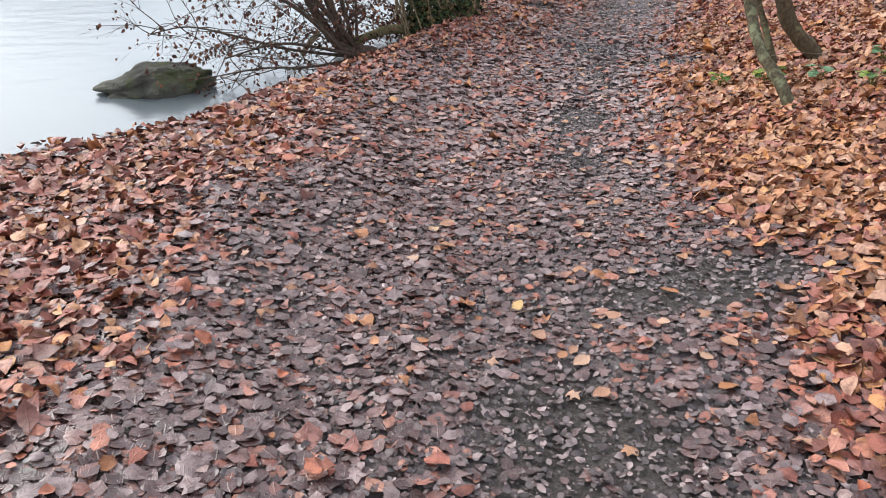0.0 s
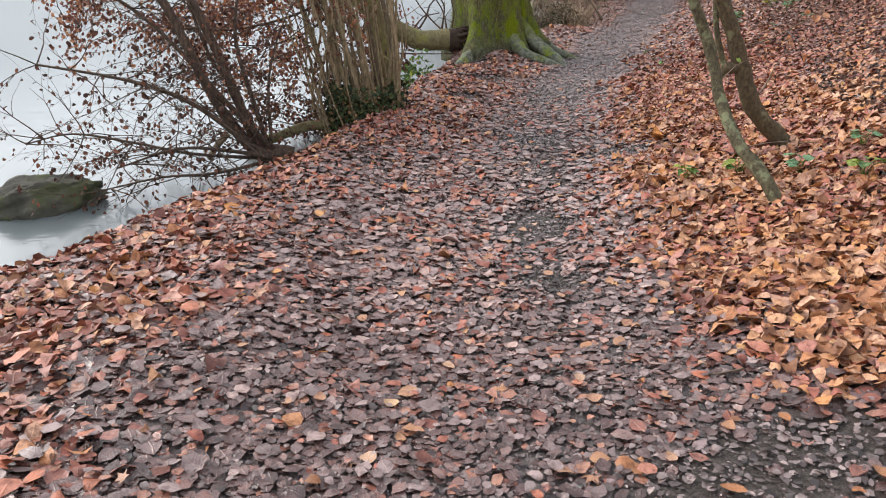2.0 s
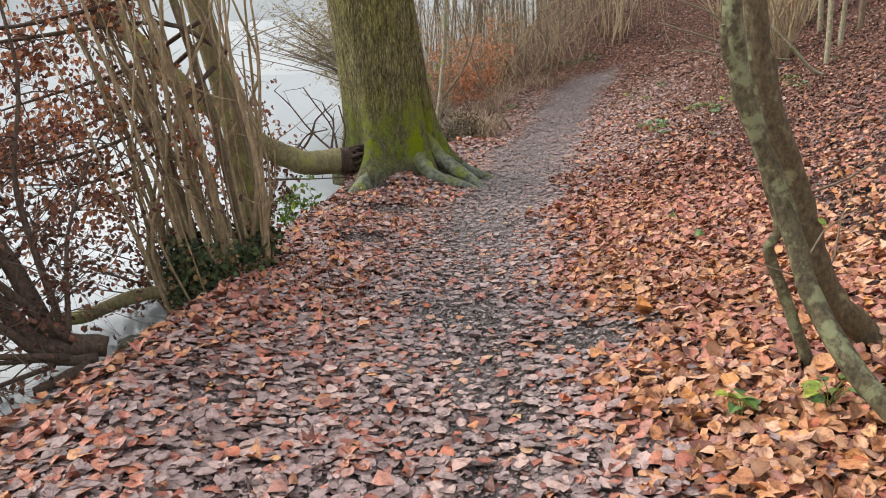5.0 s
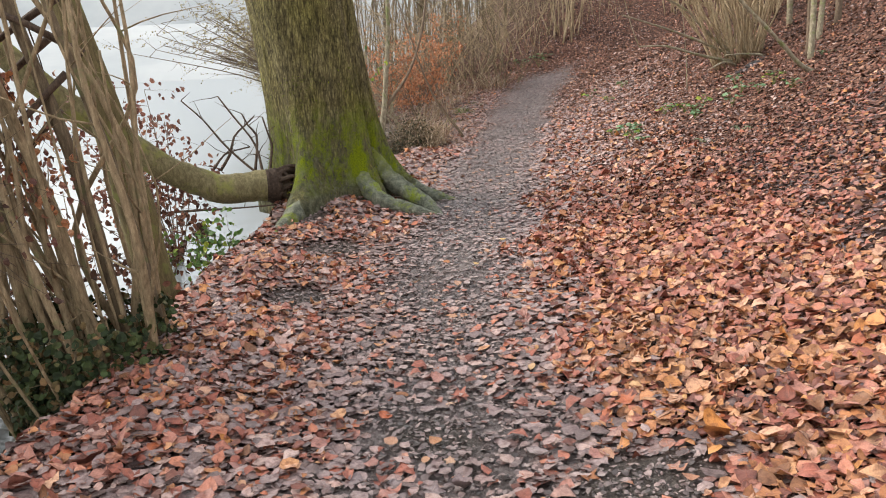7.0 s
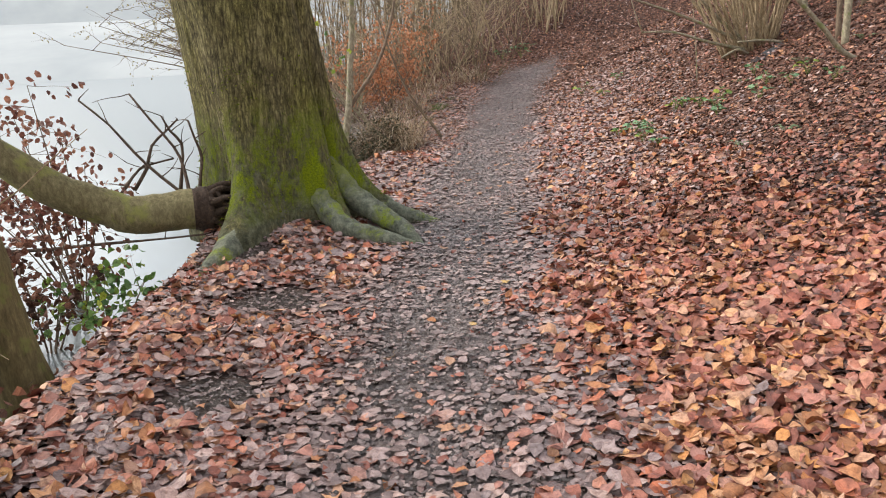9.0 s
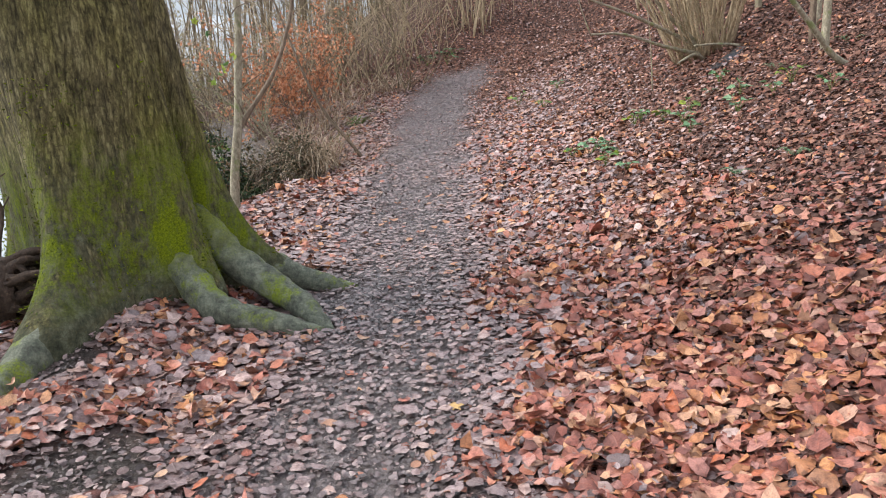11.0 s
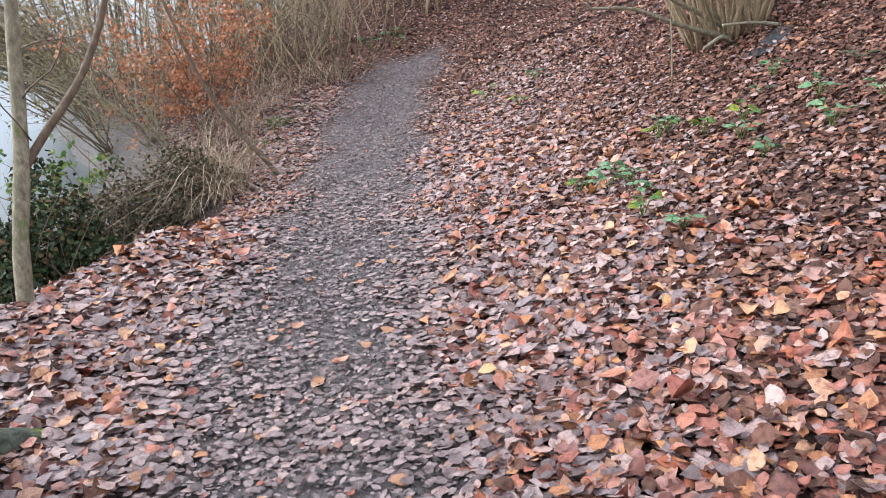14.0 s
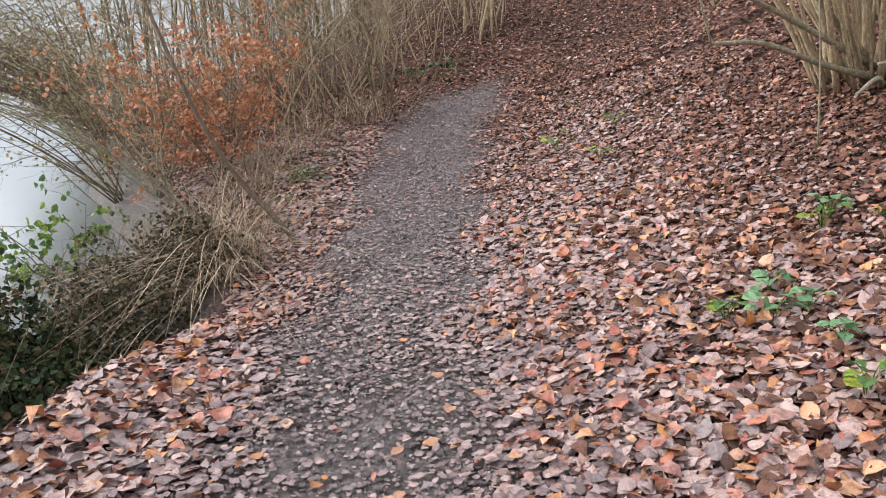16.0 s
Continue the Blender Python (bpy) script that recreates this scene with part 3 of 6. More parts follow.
def build_ground():
    gx, gy = graded(-3.2, 9.5, 0.07, -700, 700), graded(0.5, 22.5, 0.085, -400, 900)
    xx, yy = np.meshgrid(gx, gy)
    x, y = xx.ravel(), yy.ravel()
    z = terrain(x, y)
    nx, ny = len(gx), len(gy)
    i = (np.arange(ny - 1)[:, None] * nx + np.arange(nx - 1)[None]).ravel()
    me = array_mesh("ground", np.stack([x, y, z], 1), np.stack([i, i + 1, i + nx + 1, i + nx], 1), True)
    attr = me.attributes.new("trodden", "FLOAT", "POINT")
    lip = ease(0.3, -0.05, along(BANK, x, y)[0]) * ease(-14, -8, y)
    attr.data.foreach_set("value", np.maximum(trodden(x, y), lip).astype(np.float32))
    attr = me.attributes.new("open_soil", "FLOAT", "POINT")
    attr.data.foreach_set("value", np.maximum(bare(x, y), lip).astype(np.float32))
    ob = link_mesh("ground", me, M_GROUND)
    return tagged(ob, "muddy woodland path and leaf-covered banks beside a lake", "ground", kind="structure")


ground = build_ground()
me = array_mesh("water", [(-900, -500, WATER), (60, -500, WATER), (60, 900, WATER), (-900, 900, WATER)], [(0, 1, 2, 3)])
tagged(link_mesh("water", me, M_WATER), "still pale lake mirroring an overcast sky", "water", kind="structure")


# ---------------------------------------------------------------- leaf litter
def scatter(seed, x0, x1, y0, y1, per_m2):
    rng = np.random.default_rng(seed)
    n = int((x1 - x0) * (y1 - y0) * per_m2)
    x, y = rng.uniform(x0, x1, n), rng.uniform(y0, y1, n)
    e, _ = along(BANK, x, y)
    keep = (e > -0.12 + rng.normal(0, 0.08, n) + 0.4 * ease(15.2, 18.0, y) + 0.28 * ease(5.2, 5.8, y) * ease(8.5, 7.5, y))
    x, y = x[keep], y[keep]
    clump = 0.5 + 0.5 * np.sin(2.3 * x + 1.1 * y + 2 * np.sin(0.9 * y)) * np.sin(1.9 * y - 1.4 * x + 1.0)
    bald = trodden(x, y)
    d, _ = along(PATH, x, y)
    keep = rng.random(len(x)) < (1 - np.minimum(0.5 + 0.42 * clump - 0.32 * ease(7.5, 5.0, y) + 0.04 * ease(9, 12, y) + 0.14 * ease(13, 15.5, y), 0.9) * bald) * (1 - 0.62 * np.exp(-((d - 0.12) / 0.24) ** 2) * ease(3.2, 4.6, y) * ease(11, 8.5, y)) * (1 - 0.97 * np.minimum(1.25 * bare(x, y), 1)) * (1 - 0.15 * np.maximum(ease(2.8, 6.5, d), ease(20, 23, y)))
    return rng, x[keep], y[keep]


def lay(rng, x, y, tilt, stack, size, shape, cup, bend):
    n = len(x)
    eps = 0.05
    z = terrain(x, y)
    gx, gy = (terrain(x + eps, y) - z) / eps, (terrain(x, y + eps) - z) / eps
    normal = np.stack([-gx + rng.normal(0, 1, n) * tilt, -gy + rng.normal(0, 1, n) * tilt, np.ones(n)], 1)
    yaw = rng.uniform(0, 2 * math.pi, n)
    ax = np.stack([np.cos(yaw), np.sin(yaw), np.zeros(n)], 1)
    normal = normal / np.linalg.norm(normal, axis=1, keepdims=True)
    ax = ax - normal * np.sum(ax * normal, axis=1, keepdims=True)
    place = np.stack([x, y, z + 0.006 + rng.random(n) * stack + np.minimum(tilt, 0.7) * size * 0.22], 1)
    rolled = np.where(rng.random(n) < 0.12, 1.7, 1.0)
    v, f = leaf_arrays(rng, shape, place, ax, normal, size, rng.normal(0, 1, n) * cup * rolled, rng.normal(0, 1, n) * bend * np.sqrt(rolled), 0.03, rng.uniform(0.75, 1.25, (n, 1)), 0.034)
    return v, f, leaf_frame(shape, n)


def leaf_frame(shape, n):
    """Each vertex's place along and across its own leaf."""
    return np.tile(np.concatenate([shape[0], np.zeros((len(shape[0]), 1))], 1), (n, 1))


def mark_leaves(me, frame_of):
    attr = me.attributes.new("leaf", "FLOAT_VECTOR", "POINT")
    attr.data.foreach_set("vector", np.asarray(frame_of, np.float32).ravel())
    return me


def build_litter():
    bins = {"wet": [], "red": [], "orange": [], "mauve": [], "path": [], "dull": [], "crumb": []}

    def fill(seed, box, per_m2, shape, near, under=False):
        rng, x, y = scatter(seed, *box, per_m2)
        if not near:
            # thin out towards the rim of the patch
            rim = np.minimum(np.minimum(x - box[0], box[1] - x), np.minimum(y - box[2], box[3] - y))
            pick = rng.random(len(x)) < ease(0.0, 1.6, rim)
            x, y = x[pick], y[pick]
        d, _ = along(PATH, x, y)
        close = (d > -3.2) & (d < 2.6) & (y < 17.5) & (y > 0.9)
        pick = close if near else ~close
        x, y, d = x[pick], y[pick], d[pick]
        bald = trodden(x, y)
        wet = np.clip(bald * 1.15 + 0.15, 0, 1)
        right = ease(0.4, 1.2, d)
        heap = np.clip(0.5 + 0.9 * np.sin(1.9 * x + 0.7 * y + 1.3 * np.sin(1.1 * y)) * np.sin(1.6 * y - 0.9 * x + 0.6) + 0.4 * np.sin(5.3 * x + 2.0 * y) * np.sin(4.7 * y - 2.6 * x), 0, 1)
        orange = (0.55 + 0.75 * heap) * right * (0.75 - 0.6 * ease(5.5, 11.5, y)) + 0.08 + 0.12 * (1 - right) * (1 - bald)
        r = rng.random(len(x))
        kind = np.where(r < wet * (0.68 + 0.2 * ease(8, 11, y) + 0.24 * ease(5.2, 3.6, y)), 0, np.where(rng.random(len(x)) < orange, 2, 1))
        # Dark wet leaves on the left verge; the upslope share stands in for tree shade.
        kind = np.where((kind == 1) & (rng.random(len(x)) < 0.25 + 0.4 * ease(2.5, 5.5, d) + 0.3 * ease(-0.3, -0.9, d) * ease(9, 7, y)), 0, kind)
        if under:
            kind = np.where(rng.random(len(x)) < 0.15, 0, np.where(kind == 2, 1, kind))
        late = ease(10.5, 14, y)
        kind = np.where((kind == 0) & (rng.random(len(x)) < 0.92 * np.maximum(np.maximum(ease(8.0, 12.0, y), 0.7 * ease(3.4, 6.0, y)), 0.12) * (1 - 0.6 * ease(15, 19, y)) * ease(1.6, 0.7, d)), 4, kind)
        kind = np.where((kind == 0) & (rng.random(len(x)) < 0.55 * late * ease(0.5, 1.2, d) * ease(5.0, 3.0, d)), 3, kind)
        kind = np.where((kind == 1) & (rng.random(len(x)) < np.maximum(0.72 * late * (1 - 0.6 * ease(2, 5, d)), 0.5 * ease(0.0, -0.6, d) * ease(7.2, 9.5, y))), 3, kind)
        kind = np.where((kind == 2) & (rng.random(len(x)) < 0.38 * late), 3, kind)
        kind = np.where((kind == 1) & (rng.random(len(x)) < 0.3 * late), 5, kind)
        kind = np.where((kind == 0) & (rng.random(len(x)) < 0.85 * ease(3.4, 5.0, y) * ease(10.5, 8.5, y) * ease(1.0, 0.4, d) * ease(-1.3, -0.6, d)), 3, kind)
        # Towards the far and upper slope, darker leaves replace others as painted shade.
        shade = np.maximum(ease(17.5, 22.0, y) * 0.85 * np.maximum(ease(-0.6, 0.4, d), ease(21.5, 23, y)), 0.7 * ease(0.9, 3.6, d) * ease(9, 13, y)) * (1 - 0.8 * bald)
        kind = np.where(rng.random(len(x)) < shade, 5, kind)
        for i, (name, lift, cup, bend) in enumerate((("wet", 0.09, 0.1, 0.15), ("red", 0.34, 0.27, 0.42), ("orange", 0.38, 0.3, 0.46), ("mauve", 0.22, 0.18, 0.3), ("path", 0.09, 0.1, 0.15), ("dull", 0.32, 0.26, 0.4))):
            m = kind == i
            flat = (1 - 0.65 * bald[m]) * (0.35 if under else 1.0)
            size = (0.033 + 0.066 * rng.random(m.sum()) ** 1.2) * (1.0 if near else 0.8) * (1 - 0.4 * bald[m] * ease(8, 13, y[m])) * (1 - 0.24 * bald[m] * ease(5.5, 3.5, y[m])) * (1 + 0.3 * (rng.random(m.sum()) < 0.08))
            bins[name].append(lay(rng, x[m], y[m], lift * flat + 0.03, 0.012 + 0.035 * flat * (i > 0), size, shape, cup, bend))

    def grit():
        rng = np.random.default_rng(19)
        pick = rng.integers(0, len(SOIL), 2600)
        spot = np.array(SOIL)[pick]
        x, y = spot[:, 0] + rng.normal(0, 0.5, 2600) * spot[:, 2], spot[:, 1] + rng.normal(0, 0.5, 2600) * spot[:, 3]
        bins["crumb"].append(lay(rng, x, y, 0.5 + 0 * x, 0.004, rng.uniform(0.004, 0.012, 2600), SIMPLE, 0.4, 0.3))

    def crumbs():
        rng = np.random.default_rng(14)
        n = 150000
        y = rng.uniform(1.0, 23.0, n)
        x = np.interp(y, PATH[:, 1], PATH[:, 0]) + rng.uniform(-2.2, 1.6, n)
        e, _ = along(BANK, x, y)
        m = (rng.random(n) < trodden(x, y)) & (e > 0.1)
        x, y = x[m], y[m]
        size = 0.01 + 0.034 * rng.random(len(x)) ** 1.4
        bins["crumb"].append(lay(rng, x, y, 0.2 + 0 * x, 0.008, size, SIMPLE, 0.2, 0.3))

    near_box, wide_box = (-4.5, 9.5, 0.9, 17.6), (-6.5, 15.5, -3.5, 27.5)
    fill(11, near_box, 560, OVATE, True)
    fill(12, near_box, 120, LOBED, True)
    fill(15, near_box, 470, SIMPLE, True)
    fill(16, (2.0, 9.5, 12.3, 17.6), 480, SIMPLE, True)
    fill(17, near_box, 900, SIMPLE, True, True)
    fill(13, wide_box, 600, SIMPLE, False)
    fill(18, (2.5, 12.5, 8.0, 25.0), 620, SIMPLE, False, True)
    crumbs()
    grit()
    for name, mat, label in (("path", M_PATH, "lilac-grey wet leaves matted into the muddy path"), ("dull", M_DULL_SHADE, "dull brown leaves with the slope's shade put into their colour"), ("mauve", M_MAUVE, "bleached mauve-brown leaves matted beside the path"), ("wet", M_WET, "dark wet trodden leaves on the path, darkening the slope as shade too"), ("red", M_RED, "red-brown beech leaves covering the banks"),
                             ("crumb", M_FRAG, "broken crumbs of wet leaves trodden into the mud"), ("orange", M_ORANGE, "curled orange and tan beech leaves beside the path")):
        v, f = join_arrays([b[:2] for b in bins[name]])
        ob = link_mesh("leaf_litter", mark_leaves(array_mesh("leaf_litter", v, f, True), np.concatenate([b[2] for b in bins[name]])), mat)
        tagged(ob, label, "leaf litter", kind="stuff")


build_litter()


# ---------------------------------------------------------------- mossy oak
def build_oak():
    cx, cy = 2.33, 13.35
    z0 = height(cx, cy)
    oak = thing("oak_tree", cx, cy, z0, "massive furrowed old tree with bright green moss at its foot", "tree")
    flares = [(-2.15, 0.66, 0.24), (-1.1, 0.2, 0.16), (-0.4, 0.36, 0.11), (0.42, 0.3, 0.14), (1.8, 0.35, 0.4), (2.8, 0.34, 0.4)]
    n, levels, top = 144, 84, 7.0
    verts, faces = [], []
    for i in range(levels + 1):
        u = i / levels
        z = -0.25 + (top + 0.25) * u ** 1.7
        zz = max(z, 0)
        core = 0.575 - 0.006 * zz + 0.02 * math.exp(-zz * 1.6)
        ox, oy = -0.12 * zz, 0.02 * zz
        for j in range(n):
            a = 2 * math.pi * j / n
            r = core
            for fa, amount, width in flares:
                da = (a - fa + math.pi) % (2 * math.pi) - math.pi
                r += amount * math.exp(-(da / width) ** 2) * (math.exp(-zz * 3.6) * 0.85 + 0.14 * math.exp(-zz * 0.75))
            cleft = (a + 0.74 + math.pi) % (2 * math.pi) - math.pi
            r -= 0.14 * math.exp(-(cleft / 0.1) ** 2) * math.exp(-zz * 0.3)
            p = Vector((math.cos(a), math.sin(a), 0))
            furrow = noise.fractal(Vector((p.x * 7, p.y * 7, z * 0.9)), 0.8, 2.2, 4)
            r += 0.016 * furrow + 0.035 * noise.noise(Vector((p.x * 2.0, p.y * 2.0, z * 0.5 + 4)))
            verts.append((ox + p.x * r, oy + p.y * r, z))
    for i in range(levels):
        for j in range(n):
            a, b = i * n + j, i * n + (j + 1) % n
            faces.append((a, b, b + n, a + n))
    me = array_mesh("trunk", verts, faces, True)
    trunk = link_mesh("trunk", me, M_OAK)
    trunk.parent = oak
    roots = [[(0.4, -0.36, 0.5), (0.56, -0.5, 0.25), (0.7, -0.68, 0.11), (0.79, -0.9, 0.06), (0.84, -1.12, -0.06)],
             [(0.5, -0.16, 0.55), (0.68, -0.24, 0.28), (0.86, -0.33, 0.12), (1.04, -0.4, 0.05), (1.16, -0.46, 0.0), (1.3, -0.5, -0.07)],
             [(0.46, 0.2, 0.5), (0.56, 0.26, 0.28), (0.72, 0.38, 0.1), (0.9, 0.48, 0.02), (1.08, 0.56, -0.07)],
             [(0.2, -0.46, 0.46), (0.22, -0.64, 0.2), (0.3, -0.82, 0.09), (0.53, -1.0, 0.05), (0.8, -1.12, -0.03)],
             [(-0.4, -0.62, 0.22), (-0.68, -1.05, 0.06), (-0.98, -1.5, -0.08)]]
    thick = [(0.12, 0.065), (0.12, 0.045), (0.12, 0.045), (0.12, 0.06), (0.14, 0.07)]
    for k, (line, (ra, rb)) in enumerate(zip(roots, thick)):
        pts = []
        inward = [0.62, 0.9] + [1.0] * len(line)
        for (px, py, pz), inset in zip(line, inward):
            px, py = px * inset, py * inset
            low = height(cx + px, cy + py) - z0
            pts.append((px, py, low + max(pz, -0.06)))
        w = Wood()
        w.limb(*bent(pts, ra, rb, 9), 18, 0.22, k * 5.1)
        w.part("root", M_ROOT, None, "grey-green surface root").parent = oak
    # moss tufts over the foot
    rng = np.random.default_rng(5)
    place, out = [], []
    vs = np.array(verts)
    for idx in rng.integers(0, len(vs), 60000):
        x, y, z = vs[idx]
        if not 0.02 < z < 1.25:
            continue
        if noise.noise(Vector((x * 3.1, y * 3.1, z * 1.9))) + 0.25 * rng.normal() < 0.02 + 0.25 * z:
            continue
        place.append((x, y, z)), out.append((x, y, 0.25))
    place, out = np.array(place), np.array(out)
    m = len(place)
    jit = rng.normal(0, 0.02, (m, 3))
    v, f = leaf_arrays(rng, BLADE, place + jit * np.array((0.6, 0.6, 1.5)), out + rng.normal(0, 0.5, (m, 3)), rng.normal(0, 1, (m, 3)), rng.uniform(0.012, 0.03, m),
                       np.zeros(m), np.zeros(m), 0.0, 0.45)
    link_mesh("moss", array_mesh("moss", v, f), M_MOSS, None, "bright yellow-green moss").parent = trunk
    # bare crown
    prng = random.Random(3)
    for k in range(7):
        a = k * 0.95
        w, tips = Wood(), []
        base = Vector((-0.12 * 5.8 + 0.1 * math.cos(a), 0.1 + 0.1 * math.sin(a), 4.6 + 0.35 * k))
        end = base + Vector((math.cos(a) * 2.6, math.sin(a) * 2.6, 2.6))
        line, rad = bent([base, base.lerp(end, 0.45) + Vector((0, 0, 0.35)), end], 0.2, 0.04, 5)
        w.limb(line, rad, 8, 0.2, k)
        for p in line[4:]:
            twigs(w, prng, p, Vector((math.cos(a), math.sin(a), 0.5)) + Vector((prng.uniform(-1, 1), prng.uniform(-1, 1), prng.uniform(-0.3, 1))), 1.6, 0.03, 1, tips)
        w.part("bough", M_SMOOTH).parent = oak
    return oak


build_oak()


# ---------------------------------------------------------------- hazel coppices
def coppice(x, y, stems, spread, tall, lean, seed, label, group, thick=(0.012, 0.03), material=None, side=0.4, twiggy=0, arch=0.0, wob=0.05):
    rng = random.Random(seed)
    z = height(x, y)
    stool = thing("hazel_coppice", x, y, z, label, "coppice", group)
    tips = []
    for k in range(stems):
        a = rng.uniform(0, 2 * math.pi)
        rr = spread * math.sqrt(rng.random())
        bx, by = rr * math.cos(a), rr * math.sin(a)
        bz = height(x + bx, y + by) - z - 0.05
        up = tall * rng.uniform(0.6, 1.1)
        fan = rng.uniform(0.3, 1.0) * side
        ex = bx + (math.cos(a) * fan + lean[0] * rng.uniform(0.5, 1.3)) * up
        ey = by + (math.sin(a) * fan + lean[1] * rng.uniform(0.5, 1.3)) * up
        jx, jy = rng.gauss(0, wob) * up, rng.gauss(0, wob) * up
        sag = arch * rng.random() * up
        pts = [(bx, by, bz), (bx + (ex - bx) * 0.28 + jx, by + (ey - by) * 0.28 + jy, bz + up * 0.36),
               (bx + (ex - bx) * 0.64 - jx * 0.7, by + (ey - by) * 0.64 + jy, bz + up * 0.72 - sag * 0.3), (ex, ey, bz + up - sag)]
        r = rng.uniform(*thick)
        w = Wood()
        line, radii = bent(pts, r, r * 0.35, 4)
        w.limb(line, radii, 7 if r > 0.015 else 5, 0.12, k)
        for _ in range(twiggy):
            p = line[rng.randrange(3, len(line))]
            twigs(w, rng, p, (rng.uniform(-1, 1), rng.uniform(-1, 1), rng.uniform(0.2, 1)), rng.uniform(0.3, 0.7), r * 0.3, 0, tips)
        w.part("stem", material or M_HAZEL).parent = stool
    return stool


# the tall clump on the shore
shore = coppice(0.14, 9.45, 46, 0.42, 3.5, (-0.13, 0.02), 21, "open clump of crossing grey-brown hazel stems with ivy at its foot", "hazel coppices", (0.008, 0.028), M_HAZEL_SHORE, 0.15, 2, 0.0, 0.06)
prng = random.Random(77)
for k, (bx, by, tx, ty, tz, r) in enumerate([(-0.34, -0.05, -0.8, 0.0, 3.4, 0.036), (-0.22, 0.12, -1.15, 0.1, 3.2, 0.03), (-0.45, 0.1, -1.3, 0.3, 3.0, 0.028),
                                           (0.12, 0.1, -0.5, 0.2, 3.4, 0.044), (0.0, -0.15, -0.75, -0.1, 3.4, 0.04), (0.34, 0.0, -0.3, 0.0, 3.3, 0.03), (0.24, -0.2, 0.22, -0.3, 1.9, 0.012)]):
    w = Wood()
    pts = [(bx, by, -0.15), (bx + (tx - bx) * 0.2, by + (ty - by) * 0.3, tz * 0.33), (bx + (tx - bx) * 0.6, by + (ty - by) * 0.6, tz * 0.68), (tx, ty, tz)]
    w.limb(*bent(pts, r, r * 0.6, 5), 9, 0.2, k)
    w.part("stem", M_HAZEL_DARK if k % 2 else M_HAZEL_SHORE).parent = shore
rng = np.random.default_rng(8)
m = 3200
ang, rad, hh = rng.uniform(0, 6.283, m), 0.28 + 0.2 * rng.random(m), rng.random(m) ** 1.8 * 0.6 - 0.08
pl = np.stack([np.cos(ang) * rad - 0.08, np.sin(ang) * rad - 0.05, hh], 1)
v, f = leaf_arrays(rng, SIMPLE, pl, rng.normal(0, 1, (m, 3)), np.stack([np.cos(ang), np.sin(ang), 0.5 + 0 * ang], 1) + rng.normal(0, 0.4, (m, 3)), rng.uniform(0.03, 0.065, m),
                   rng.normal(0, 0.2, m), rng.normal(0, 0.2, m), 0.03, 1.2)
link_mesh("ivy", array_mesh("ivy", v, f), M_IVY, None, "dark green ivy leaves").parent = shore


# ---------------------------------------------------------------- leaning trunk and its fallen limb
def build_leaning_tree():
    x, y = 0.42, 11.05
    z = height(x, y)
    t = thing("leaning_tree", x, y, z, "smooth greenish tree trunk leaning over the water", "tree")
    w = Wood()
    w.limb(*bent([(0.1, 0, -0.35), (0.02, 0, 0.1), (-0.04, 0, 0.6), (-0.12, 0.0, 1.3), (-0.24, 0.05, 2.1), (-0.5, 0.1, 3.4), (-0.6, 0.1, 5.0)], 0.18, 0.1, 5), 18, 0.16, 3)
    w.part("trunk", M_LEAN).parent = t
    prng = random.Random(12)
    w, tips = Wood(), []
    for k in range(10):
        twigs(w, prng, (-0.5 - 0.02 * k, 0.1, 3.2 + 0.17 * k), (prng.uniform(-1, 1), prng.uniform(-1, 1), 0.5), 1.7, 0.03, 1, tips)
    w.part("branch_spray", M_LEAN).parent = t


